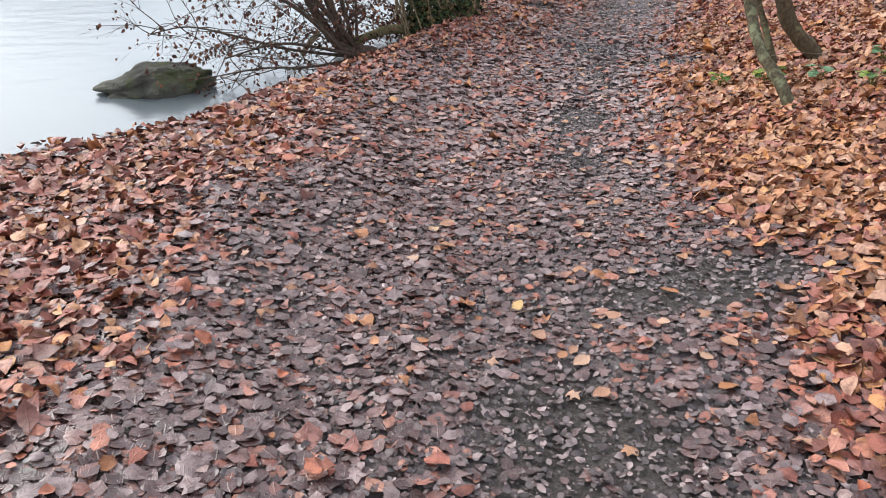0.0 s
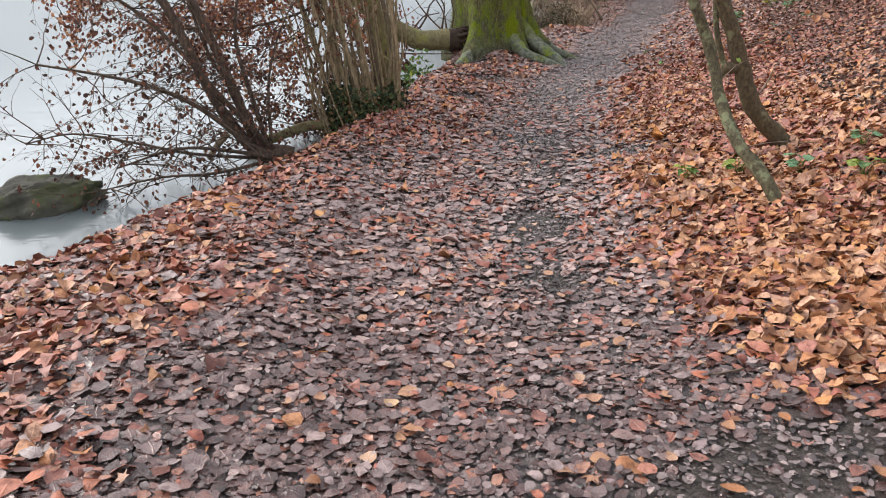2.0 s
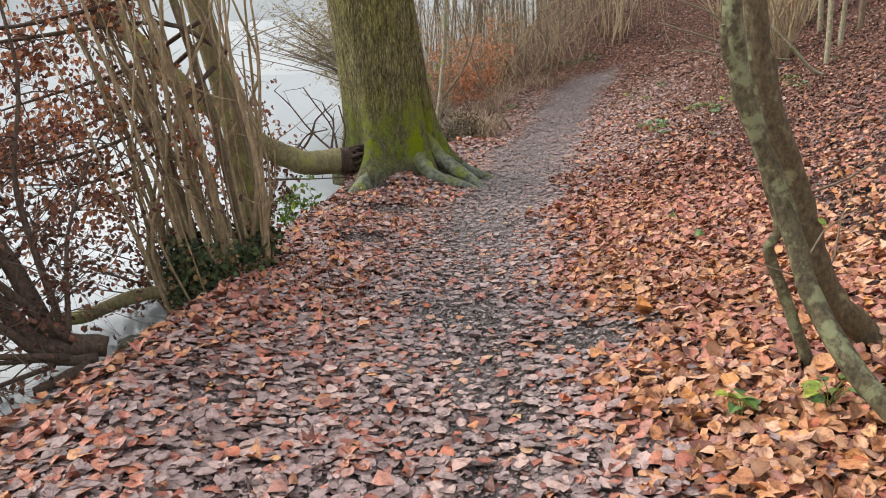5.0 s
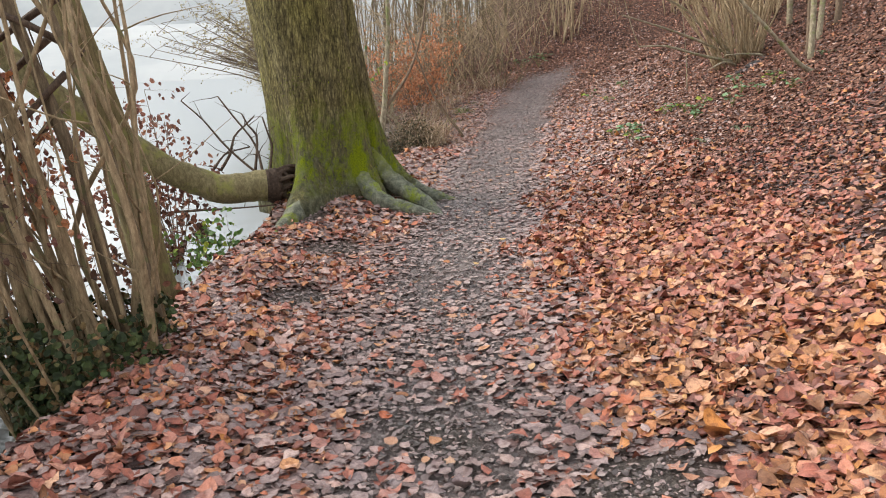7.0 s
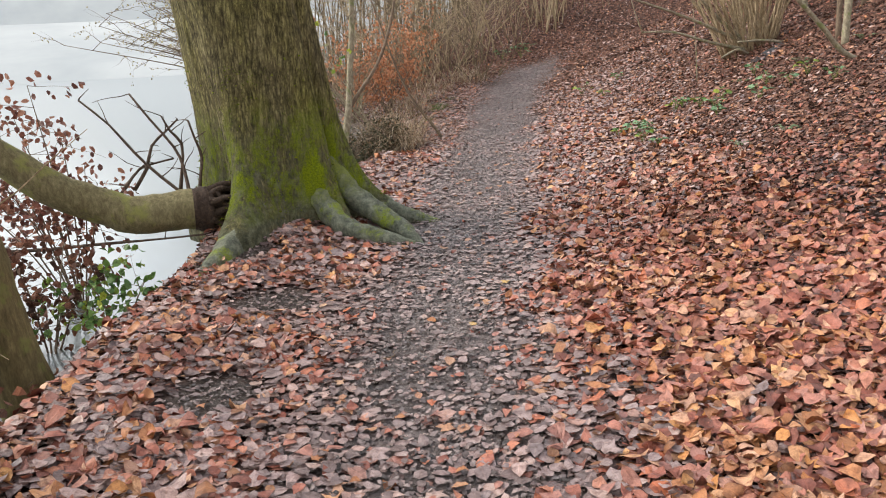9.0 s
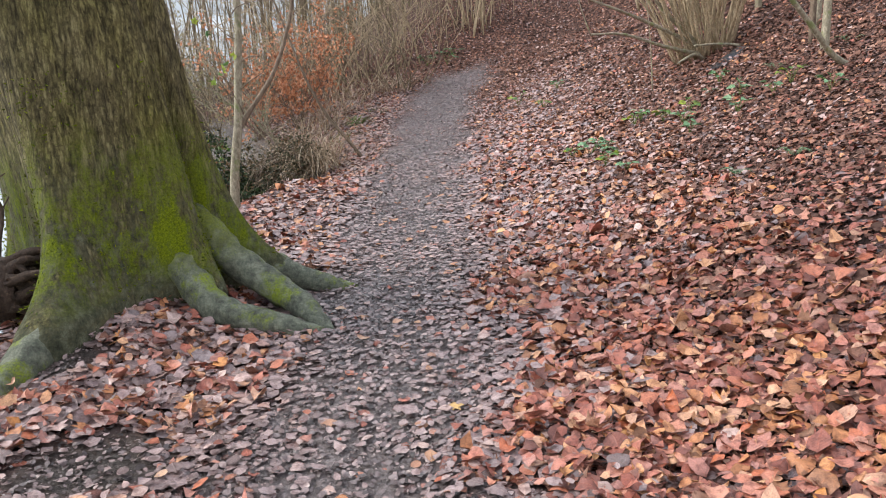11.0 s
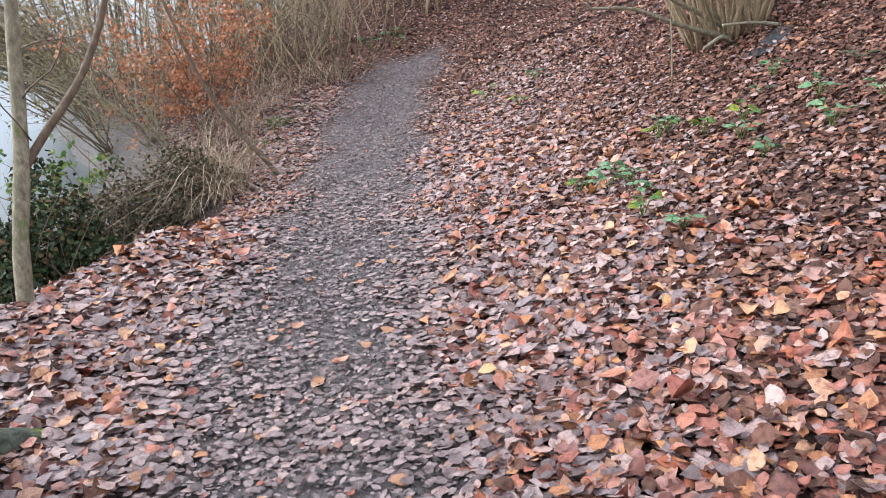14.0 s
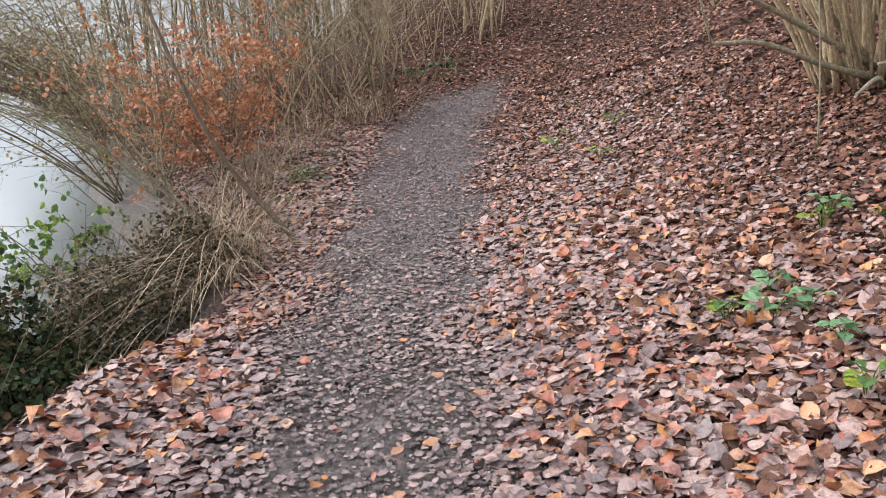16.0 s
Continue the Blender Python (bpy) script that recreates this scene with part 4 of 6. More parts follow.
def build_limb():
    x, y, z = 1.6, 12.95, 0.16
    t = thing("fallen_limb", x, y, z, "thick smooth greenish limb fallen across the shore, its end rotten", "log")
    w = Wood()
    w.limb(*bent([(0.02, 0, 0.0), (-0.2, 0.0, 0.02), (-0.55, 0.0, 0.02), (-0.8, 0.0, 0.13), (-1.1, -0.05, 0.3), (-1.45, -0.1, 0.62), (-1.95, -0.3, 1.08), (-2.5, -0.45, 1.75), (-3.1, -0.5, 2.6)], 0.175, 0.1, 5), 18, 0.12, 9)
    limb = w.part("limb", M_SMOOTH)
    limb.parent = t
    w = Wood()
    w.limb(*bent([(-0.12, 0, 0.012), (-0.04, 0, 0.008), (0.03, 0, 0.0)], 0.178, 0.186, 4), 18, 0.14, 2)
    w.part("bark_collar", M_DEAD, None, "grey torn bark edge").parent = limb
    w = Wood()
    prng = random.Random(4)
    for k in range(70):
        a, rr = prng.uniform(0, 6.28), 0.18 * math.sqrt(prng.random())
        p = Vector((0.0, rr * math.cos(a), rr * math.sin(a)))
        q = p + Vector((prng.uniform(0.1, 0.34), prng.uniform(-0.1, 0.1), prng.uniform(-0.32, 0.08)))
        w.limb(*bent([p, p.lerp(q, 0.5) + Vector((0.02, 0, 0.03)), q], 0.035, 0.012, 3), 6, 0.5, k)
    tagged(w.part("rotten_end", M_DEAD, None, "dark crumbling broken end"), kind="stuff").parent = limb
    for k, (a, b, c) in enumerate([((-0.15, 0.1, 0.1), (-0.5, 0.3, 0.45), (-0.85, 0.4, 0.95)), ((-0.1, 0.1, 0.12), (-0.2, 0.35, 0.5), (-0.48, 0.5, 0.98)),
                                   ((-0.55, 0.3, 0.15), (-0.35, 0.4, 0.5), (-0.15, 0.4, 0.72)), ((-0.2, 0.3, 0.1), (-0.12, 0.4, 0.5), (-0.25, 0.45, 0.75)),
                                   ((-0.7, 0.25, 0.1), (-0.5, 0.35, 0.35), (-0.2, 0.45, 0.4)), ((-0.05, 0.2, 0.1), (0.02, 0.3, 0.4), (-0.05, 0.3, 0.7)),
                                   ((-1.6, -0.1, -0.12), (-0.8, -0.1, -0.16), (0.1, -0.1, -0.18))]):
        w = Wood()
        mid = [Vector(a), Vector(a).lerp(Vector(b), 0.5), Vector(b), Vector(b).lerp(Vector(c), 0.5), Vector(c)]
        mid = [p + Vector((prng.gauss(0, 0.012), prng.gauss(0, 0.012), prng.gauss(0, 0.012))) for p in mid]
        w.limb(*bent(mid, 0.017, 0.008, 2), 6, 0.3, k)
        for p in mid[1:]:
            twigs(w, prng, p, (prng.uniform(-1, 1), prng.uniform(-1, 1), prng.uniform(-0.2, 1)), prng.uniform(0.12, 0.35), 0.006, 0, [])
        w.part("dead_branch", M_WILLOW, None, "dark dead broken branch").parent = t


build_leaning_tree()
build_limb()


# ---------------------------------------------------------------- shore willow
def build_willow():
    x, y, z = -0.95, 8.55, -0.5
    t = thing("shore_willow", x, y, z, "dark many-stemmed shrub leaning over the water with withered leaves", "shrub")
    stems = [([(0.2, 0.1, 0.02), (-0.16, 0.05, 0.1), (-0.4, 0.05, 0.42), (-0.57, 0.02, 0.8), (-0.82, 0.0, 1.5), (-1.05, 0.0, 1.9), (-1.5, -0.1, 2.6), (-1.9, -0.2, 3.4)], 0.075, 0.02),
             ([(0.2, 0.1, 0.03), (-0.14, 0.1, 0.18), (-0.32, 0.12, 0.68), (-0.5, 0.12, 1.26), (-0.64, 0.1, 1.63), (-0.88, 0.1, 2.06), (-1.1, 0.1, 2.6), (-1.5, 0.1, 3.6)], 0.065, 0.02),
             ([(0.15, 0.0, -0.02), (-0.12, -0.1, 0.05), (-0.3, -0.25, 0.33), (-0.6, -0.3, 0.62), (-0.9, -0.35, 0.8), (-1.3, -0.4, 0.95), (-1.9, -0.5, 1.1)], 0.04, 0.01),
             ([(0.0, 0.05, 0.1), (-0.45, -0.05, 0.7), (-0.8, -0.1, 1.2), (-1.2, -0.15, 1.6), (-1.9, -0.2, 2.0)], 0.035, 0.01),
             ([(-0.05, 0.1, 0.15), (-0.2, 0.3, 0.7), (-0.3, 0.5, 1.2), (-0.2, 0.6, 1.9), (-0.3, 0.7, 2.7)], 0.03, 0.01),
             ([(-0.1, 0.1, 0.15), (-0.35, 0.4, 0.6), (-0.6, 0.6, 1.0), (-0.8, 0.8, 1.6), (-1.1, 1.0, 2.4)], 0.03, 0.01),
             ([(0.1, -0.05, -0.05), (-0.05, -0.15, -0.08), (-0.2, -0.25, -0.1)], 0.055, 0.03),
             ([(-0.42, 0.0, 0.3), (-0.52, -0.05, 0.2), (-0.63, -0.05, 0.06)], 0.04, 0.03),
             ([(0.0, -0.1, 0.05), (-0.4, -0.4, 0.22), (-0.8, -0.6, 0.3), (-1.3, -0.8, 0.2)], 0.025, 0.008),
             ([(-0.1, -0.1, 0.0), (-0.5, -0.6, 0.05), (-0.9, -0.9, 0.12), (-1.4, -1.1, 0.08)], 0.02, 0.006),
             ([(-0.1, -0.1, 0.05), (-0.7, -0.4, 0.2), (-1.2, -0.5, 0.36), (-1.7, -0.55, 0.48), (-2.1, -0.6, 0.42)], 0.02, 0.006),
             ([(0.0, 0.0, 0.2), (0.0, 0.3, 0.7), (0.1, 0.5, 1.1), (0.3, 0.6, 1.5)], 0.02, 0.006)]
    prng = random.Random(31)
    w2, tips = Wood(), []
    for k, (line, ra, rb) in enumerate(stems):
        w = Wood()
        pts, rad = bent(line, ra, rb, 5)
        w.limb(pts, rad, 10 if ra > 0.05 else 7, 0.2, k * 3)
        w.part("stem", M_CUT if k == 7 else M_WILLOW).parent = t
        if k in (6, 7):
            continue
        for p in pts[6::2]:
            for _ in range(3):
                twigs(w2, prng, p, (prng.uniform(-1.0, 0.7), prng.uniform(-0.9, 0.9), prng.uniform(-0.4, 0.5)), prng.uniform(0.5, 1.05), 0.007, 1, tips, 0.15)
    tagged(w2.part("twig_spray", M_WILLOW), kind="stuff").parent = t
    low = [tp for tp in tips if tp[0].z < 1.5]
    hung_leaves("withered_leaves", 41, low, 0.05, M_DRYLEAF, None, 1, 0.03, share=0.5).parent = t
    # long side boughs from the bank with copper leaves behind
    boughs, tips3 = [], []
    for k, line in enumerate([[(1.2, 1.0, 2.0), (0.74, 0.95, 2.23), (-0.13, 0.95, 2.15), (-1.08, 0.95, 2.0), (-1.56, 0.95, 1.83), (-2.1, 0.9, 1.6)],
                              [(1.1, 1.0, 1.9), (0.69, 0.95, 1.54), (0.28, 0.95, 1.35), (-0.23, 0.95, 1.24), (-0.66, 0.95, 1.23), (-1.3, 0.9, 1.4)],
                              [(1.1, 1.2, 2.9), (0.3, 1.2, 2.7), (-0.5, 1.1, 2.5), (-1.2, 1.0, 2.1), (-1.8, 1.0, 1.9)],
                              [(1.1, 1.1, 2.3), (0.4, 1.3, 1.9), (-0.3, 1.5, 1.7), (-1.0, 1.6, 1.5)],
                              [(1.1, 1.1, 2.6), (0.5, 1.0, 2.4), (-0.4, 0.8, 2.2), (-1.4, 0.7, 2.3), (-2.2, 0.6, 2.1)], [(1.0, 1.3, 2.1), (0.3, 1.6, 1.6), (-0.5, 1.8, 1.3), (-1.2, 2.0, 1.3)],
                              [(1.0, 1.3, 1.7), (0.5, 1.4, 1.2), (0.0, 1.5, 1.0), (-0.6, 1.6, 1.0)], [(-0.6, 0.2, 2.6), (-1.4, 0.2, 2.35), (-2.2, 0.1, 2.1), (-2.9, 0.0, 2.0)]]):
        pts, rad = bent(line, 0.022, 0.006, 5)
        w3 = Wood()
        w3.limb(pts, rad, 6, 0.2, k)
        boughs.append(w3)
        for p in pts[3:]:
            twigs(w3, prng, p, (prng.uniform(-1, 0.3), prng.uniform(-0.6, 0.9), prng.uniform(-0.9, 0.4)), prng.uniform(0.4, 0.8), 0.006, 1, tips3, 0.15)
    b = thing("overhanging_beech_branch", -0.2, 9.5, 1.5, "long dark beech boughs with copper leaves over the water", "branch")
    for w3 in boughs:
        w3.part("bough", M_WILLOW).parent = b
    hung_leaves("copper_leaves", 42, tips3, 0.055, M_COPPER, None, 1, 0.03, share=0.95).parent = b
    hung_leaves("russet_leaves", 43, tips3, 0.05, M_RUSSET, None, 2, 0.06, share=0.8).parent = b
    for o in b.children:
        o.matrix_basis = pose(-0.95 + 0.2, 8.55 - 9.5, -0.5 - 1.5)
    # low mossy limb between the shrub and the hazel clump
    g = thing("mossy_fallen_branch", -0.5, 9.45, -0.42, "low mossy branch lying along the waterline", "branch")
    w = Wood()
    w.limb(*bent([(0.5, 0.05, 0.1), (0.2, 0.0, 0.08), (-0.15, 0.0, 0.06), (-0.5, 0.0, -0.05), (-0.85, 0.0, -0.1)], 0.06, 0.05, 5), 10, 0.25, 3)
    w.part("branch_wood", M_SMOOTH).parent = g


build_willow()


# ---------------------------------------------------------------- saplings beside the path
def build_saplings():
    x, y = 2.37, 4.93
    z = height(x, y)
    a = thing("curved_sapling", x, y, z, "thin curved mossy sapling trunk rising out of the leaves", "sapling")
    w = Wood()
    w.limb(*bent([(0.06, -0.08, -0.1), (-0.03, 0.1, 0.1 + 0.06), (-0.12, 0.3, 0.34), (-0.15, 0.5, 0.55), (-0.2, 0.62, 0.86), (-0.33, 0.65, 1.16), (-0.4, 0.65, 1.32), (-0.45, 0.65, 1.62), (-0.5, 0.7, 2.4), (-0.6, 0.8, 3.6)], 0.044, 0.027, 6), 14, 0.25, 1)
    trunk_a = w.part("trunk", M_SAP)
    trunk_a.parent = a
    w = Wood()
    w.limb(*bent([(-0.4, 0.65, 1.33), (-0.47, 0.63, 1.4), (-0.5, 0.62, 1.5)], 0.02, 0.01, 3), 8)
    w.part("stub", M_SAP).parent = trunk_a
    tips = []
    prng = random.Random(2)
    for p, d in [((-0.17, 0.55, 0.62), (-1, 0.2, 0.5)), ((-0.17, 0.55, 0.65), (1, 0.5, 0.6)), ((-0.1, 0.25, 0.3), (0.7, -0.4, 0.5)), ((-0.5, 0.7, 2.2), (0.5, 0.2, 1)), ((-0.5, 0.7, 2.4), (-0.5, 0.5, 1)), ((-0.55, 0.75, 3.0), (0.5, -0.5, 1))]:
        tw = Wood()
        twigs(tw, prng, p, d, 0.45, 0.005, 1, tips, kids=2)
        tw.part("twig", M_TWIG).parent = trunk_a
    hung_leaves("green_leaves", 6, [tp for tp in tips if tp[0].z < 0.95], 0.04, M_GREEN, None, 1, 0.02, share=0.12).parent = a
    x, y = 3.03, 5.94
    z = height(x, y)
    b = thing("forked_sapling", x, y, z, "dark brown young tree with a swollen knot among fallen leaves", "sapling")
    w = Wood()
    w.limb(*bent([(0.08, -0.06, -0.12), (-0.03, 0.0, 0.06), (-0.28, 0.0, 0.3), (-0.41, 0.0, 0.58), (-0.49, 0.0, 0.8), (-0.65, 0.0, 1.14), (-0.76, 0.0, 1.55), (-0.9, 0.05, 2.4), (-1.1, 0.1, 3.8)], 0.066, 0.042, 6), 14, 0.26, 6)
    trunk_b = w.part("trunk", M_SAPB)
    trunk_b.parent = b
    w = Wood()
    w.limb(*bent([(-0.29, 0.0, -0.15), (-0.38, 0.04, 0.1), (-0.47, 0.06, 0.32), (-0.55, 0.06, 0.5), (-0.53, 0.03, 0.6), (-0.6, 0.05, 0.83), (-0.68, 0.0, 1.14), (-0.74, 0.0, 1.28), (-0.85, 0.0, 2.0)], 0.03, 0.014, 5), 9, 0.3, 2)
    w.part("side_stem", M_SAP).parent = b
    w = Wood()
    w.limb(*bent([(-0.4, 0.0, 0.64), (-0.46, 0.0, 0.61), (-0.54, 0.03, 0.6)], 0.06, 0.035, 4), 10, 0.4, 1)
    w.part("knot", M_SAPB).parent = trunk_b
    tips = []
    for p, d in [((-0.9, 0.05, 2.4), (0.6, 0.2, 1)), ((-1.0, 0.1, 3.0), (-0.6, 0.4, 1)), ((-1.05, 0.1, 3.5), (0.4, -0.4, 1)), ((-0.4, 0.0, 0.75), (1.0, 0.1, 0.25)), ((-0.28, 0.0, 0.4), (0.7, 0.4, 0.4))]:
        tw = Wood()
        twigs(tw, prng, p, d, 0.6, 0.007, 1, tips, kids=2)
        tw.part("twig", M_TWIG).parent = trunk_b
    hung_leaves("orange_leaves", 7, [tp for tp in tips if tp[0].z < 1.3], 0.065, M_COPPER, None, 1, 0.02, share=0.4).parent = b


build_saplings()


# ---------------------------------------------------------------- beyond the oak: thin tree, ivy bush, dry grass, copper beech
def build_thin_tree():
    x, y = 3.33, 15.28
    z = height(x, y)
    t = thing("forked_ash", x, y, z, "slender pale young tree forking low over the bank", "tree")
    w = Wood()
    w.limb(*bent([(0, 0, -0.2), (0.04, 0, 0.3), (0.14, 0.02, 0.82), (0.2, 0.02, 1.3), (0.26, 0.0, 1.9), (0.3, 0, 3.2), (0.2, 0, 5.0)], 0.05, 0.022, 5), 12, 0.15, 4)
    w.part("trunk", M_PALE).parent = t
    w = Wood()
    w.limb(*bent([(0.13, 0.02, 0.74), (0.25, 0.02, 0.9), (0.5, 0.0, 1.22), (0.66, 0.0, 1.55), (0.78, 0.0, 1.95), (1.0, 0.1, 3.0)], 0.025, 0.014, 5), 9, 0.15, 5)
    w.part("fork", M_TWIG).parent = t
    prng = random.Random(9)
    tw, tips = Wood(), []
    for k in range(14):
        zz = 0.9 + 0.22 * k
        twigs(tw, prng, (0.2, 0, zz), (prng.uniform(-1, 1), prng.uniform(-1, 1), 0.4), 0.7, 0.006, 1, tips, kids=2)
    tagged(tw.part("twig_spray", M_TWIG), kind="stuff").parent = t
    hung_leaves("green_leaves", 15, [tp for tp in tips if 0.9 < tp[0].z < 1.9 and tp[0].x < 0.1], 0.085, M_GREEN, None, 1, 0.03, LOBED, 0.4, 0.5).parent = t


def mound(name, x, y, z, rx, ry, rz, count, size, material, seed, label, category):
    rng = np.random.default_rng(seed)
    t = thing(name, x, y, z, label, category)
    d = rng.normal(0, 1, (count, 3))
    d /= np.linalg.norm(d, axis=1, keepdims=True)
    d[:, 2] = np.abs(d[:, 2])
    lump = 1 + 0.28 * np.sin(4 * d[:, 0] + seed) * np.sin(5 * d[:, 1] + 1) + 0.15 * np.sin(9 * d[:, 2] + 7 * d[:, 0])
    r = lump * rng.uniform(0.62, 1.05, count)
    place = d * r[:, None] * np.array((rx, ry, rz))
    v, f = leaf_arrays(rng, SIMPLE, place, rng.normal(0, 1, (count, 3)) + np.array((0, 0, -0.4)), d + rng.normal(0, 0.5, (count, 3)), rng.uniform(0.6, 1.25, count) * size,
                       rng.normal(0, 0.25, count), rng.normal(0, 0.3, count), 0.04, 1.15)
    link_mesh("leaves", array_mesh("leaves", v, f), material).parent = t
    prng = random.Random(seed)
    w, tips = Wood(), []
    for k in range(75):
        a = prng.uniform(0, 6.283)
        twigs(w, prng, (prng.uniform(-0.4, 0.4) * rx, prng.uniform(-0.4, 0.4) * ry, 0), (math.cos(a), math.sin(a), prng.uniform(0.3, 1.5)), max(rx, rz) * prng.uniform(0.8, 1.3), 0.008, 0, tips)
    w.part("stem_tangle", M_TWIG).parent = t
    return t


def grass_clump(name, x, y, count, radius, length, lean, material, seed, label, category="grass", group="grass clumps"):
    rng = np.random.default_rng(seed)
    z = height(x, y)
    t = thing(name, x, y, z, label, category, group)
    a, rr = rng.uniform(0, 6.283, count), radius * np.sqrt(rng.random(count))
    bx, by = rr * np.cos(a), rr * np.sin(a)
    bz = terrain(x + bx, y + by) - z - 0.02
    ln = length * rng.uniform(0.5, 1.15, count)
    dirx, diry = np.cos(a) * 0.5 + lean[0] + rng.normal(0, 0.8, count), np.sin(a) * 0.5 + lean[1] + rng.normal(0, 0.8, count)
    wide = rng.uniform(0.003, 0.007, count) * (1.6 if length < 0.4 else 1.0)
    px, py = -diry, dirx
    norm = np.hypot(px, py) + 1e-6
    px, py = px / norm * wide, py / norm * wide
    verts, steps = [], 5
    droop = rng.uniform(0.8, 1.75, count)
    for i in range(steps + 1):
        u = i / steps
        hz = ln * (u - 0.55 * droop * u * u)
        ox, oy = dirx * ln * 0.55 * u * u + dirx * ln * 0.4 * u, diry * ln * 0.55 * u * u + diry * ln * 0.4 * u
        thin = 1 - 0.85 * u
        verts.append(np.stack([bx + ox + px * thin, by + oy + py * thin, bz + hz], 1))
        verts.append(np.stack([bx + ox - px * thin, by + oy - py * thin, bz + hz], 1))
    verts = np.stack(verts, 1)
    k = 2 * (steps + 1)
    quad = np.array([(2 * i, 2 * i + 1, 2 * i + 3, 2 * i + 2) for i in range(steps)])
    faces = (quad[None] + (np.arange(count) * k)[:, None, None]).reshape(-1, 4)
    link_mesh("blades", array_mesh("blades", verts.reshape(-1, 3), faces), material).parent = t
    return t


def beech_shrub(x, y, tall, stems, seed, label, share=0.5, mat=None, lean=(0, 0), name="young_beech", group="", size=0.06, bark=None, girth=1.0):
    prng = random.Random(seed)
    z = height(x, y)
    t = thing(name, x, y, z, label, "shrub", group)
    tips = []
    for k in range(stems):
        w = Wood()
        a = prng.uniform(0, 6.283)
        out, far = prng.uniform(0.15, 0.75), prng.uniform(0.3, 1.25)
        end = Vector((math.cos(a) * out + lean[0] * far, math.sin(a) * out + lean[1] * far, 1 - 0.25 * abs(lean[0]) * far)) * tall * prng.uniform(0.7, 1.05)
        pts, rad = bent([(prng.uniform(-0.1, 0.1), prng.uniform(-0.1, 0.1), -0.05), end * 0.4 + Vector((prng.gauss(0, 0.06), prng.gauss(0, 0.06), 0.12)) * tall * 0.6, end], 0.014 * girth, 0.004 * girth, 5)
        w.limb(pts, rad, 5, 0.1, k)
        for p in pts[2:]:
            twigs(w, prng, p, (prng.uniform(-1, 1), prng.uniform(-1, 1), prng.uniform(-0.1, 0.6)), tall * 0.3, 0.005 * girth, 1, tips, 0.1, kids=2)
        w.part("stem", bark or M_TWIG).parent = t
    if mat is not None:
        hung_leaves("leaves", seed + 1, tips, size, mat, None, 2, 0.035, share=share).parent = t
    return t


build_thin_tree()
mound("ivy_bush", 3.6, 17.4, -0.88, 0.75, 0.75, 1.15, 10500, 0.05, M_IVY, 51, "dense dark ivy-covered bush hanging over the bank", "bush")
mound("bramble_bush", 4.05, 17.95, -0.8, 0.6, 0.5, 0.6, 2400, 0.042, M_BRAMBLE, 55, "low dark bramble tangle under the dry grass", "bush")
mound("bramble_bush", 5.0, 18.95, -0.2, 0.5, 0.45, 0.5, 1800, 0.04, M_BRAMBLE, 54, "low dark bramble tangle under the dry grass", "bush")
mound("bramble_bush", 4.35, 18.5, -0.5, 0.55, 0.65, 0.62, 3200, 0.042, M_BRAMBLE, 52, "low dark bramble tangle under the dry grass", "bush")
for k, (gx, gy, n, rad, ln, lean) in enumerate([(5.15, 18.8, 520, 0.35, 1.15, (-0.5, -0.6)), (5.3, 19.6, 520, 0.45, 1.2, (-0.3, -0.4)), (4.75, 19.4, 420, 0.45, 1.25, (-0.5, -0.2)),
                                              (5.7, 20.4, 320, 0.4, 1.1, (0.0, -0.4)), (5.35, 19.3, 200, 0.25, 0.9, (-0.3, -0.5)), (6.6, 21.3, 260, 0.35, 0.8, (0.2, -0.3)), (7.2, 22.3, 260, 0.35, 0.9, (0.1, -0.3)),
                                              (6.1, 20.9, 260, 0.35, 0.9, (-0.1, -0.3)), (8.2, 22.5, 260, 0.3, 0.9, (0.1, -0.2))]):
    grass_clump("dry_grass", gx, gy, int(n * 0.5), rad * 1.4, ln, lean, M_GRASS, 60 + k, "arching straw-coloured dead grass on the bank")
for k, (gx, gy, n, ln) in enumerate([(6.55, 20.3, 90, 0.3), (7.15, 20.95, 50, 0.2), (6.1, 19.9, 50, 0.22), (-1.75, 6.1, 60, 0.12), (-1.35, 4.9, 40, 0.08), (3.75, 16.2, 50, 0.2), (2.75, 8.1, 30, 0.08), (2.5, 7.6, 30, 0.07), (-1.6, 5.5, 40, 0.08)]):
    grass_clump("green_grass", gx, gy, n, 0.16, ln, (0, 0), M_GREENGRASS, 80 + k, "small tuft of fresh green grass")
beech_shrub(5.9, 21.5, 1.5, 9, 91, "young beech shrub keeping its copper-orange winter leaves", 0.85, M_COPPER)
beech_shrub(5.3, 21.9, 1.6, 7, 93, "young beech shrub keeping its copper-orange winter leaves", 0.7, M_COPPER)
beech_shrub(6.9, 23.2, 1.9, 7, 95, "young beech shrub keeping its copper-orange winter leaves", 0.5, M_COPPER)
beech_shrub(4.9, 23.6, 2.4, 11, 97, "bare grey shrub with a few yellow leaves leaning over the lake", 0.22, M_YELLOW, (-1.0, 0.05), "lakeside_shrub", "lakeside shrubs", 0.05, M_HAZEL_DARK)
beech_shrub(5.35, 20.9, 1.9, 6, 99, "bare grey shrub with fine twigs on the shore", 0.5, None, (-0.6, 0.0), "lakeside_shrub", "lakeside shrubs", 0.05, M_PALE)
beech_shrub(5.0, 25.6, 2.6, 16, 101, "bare grey shrub with a few yellow leaves leaning over the lake", 0.15, M_YELLOW, (-0.8, 0.05), "lakeside_shrub", "lakeside shrubs", 0.05, M_HAZEL_DARK)
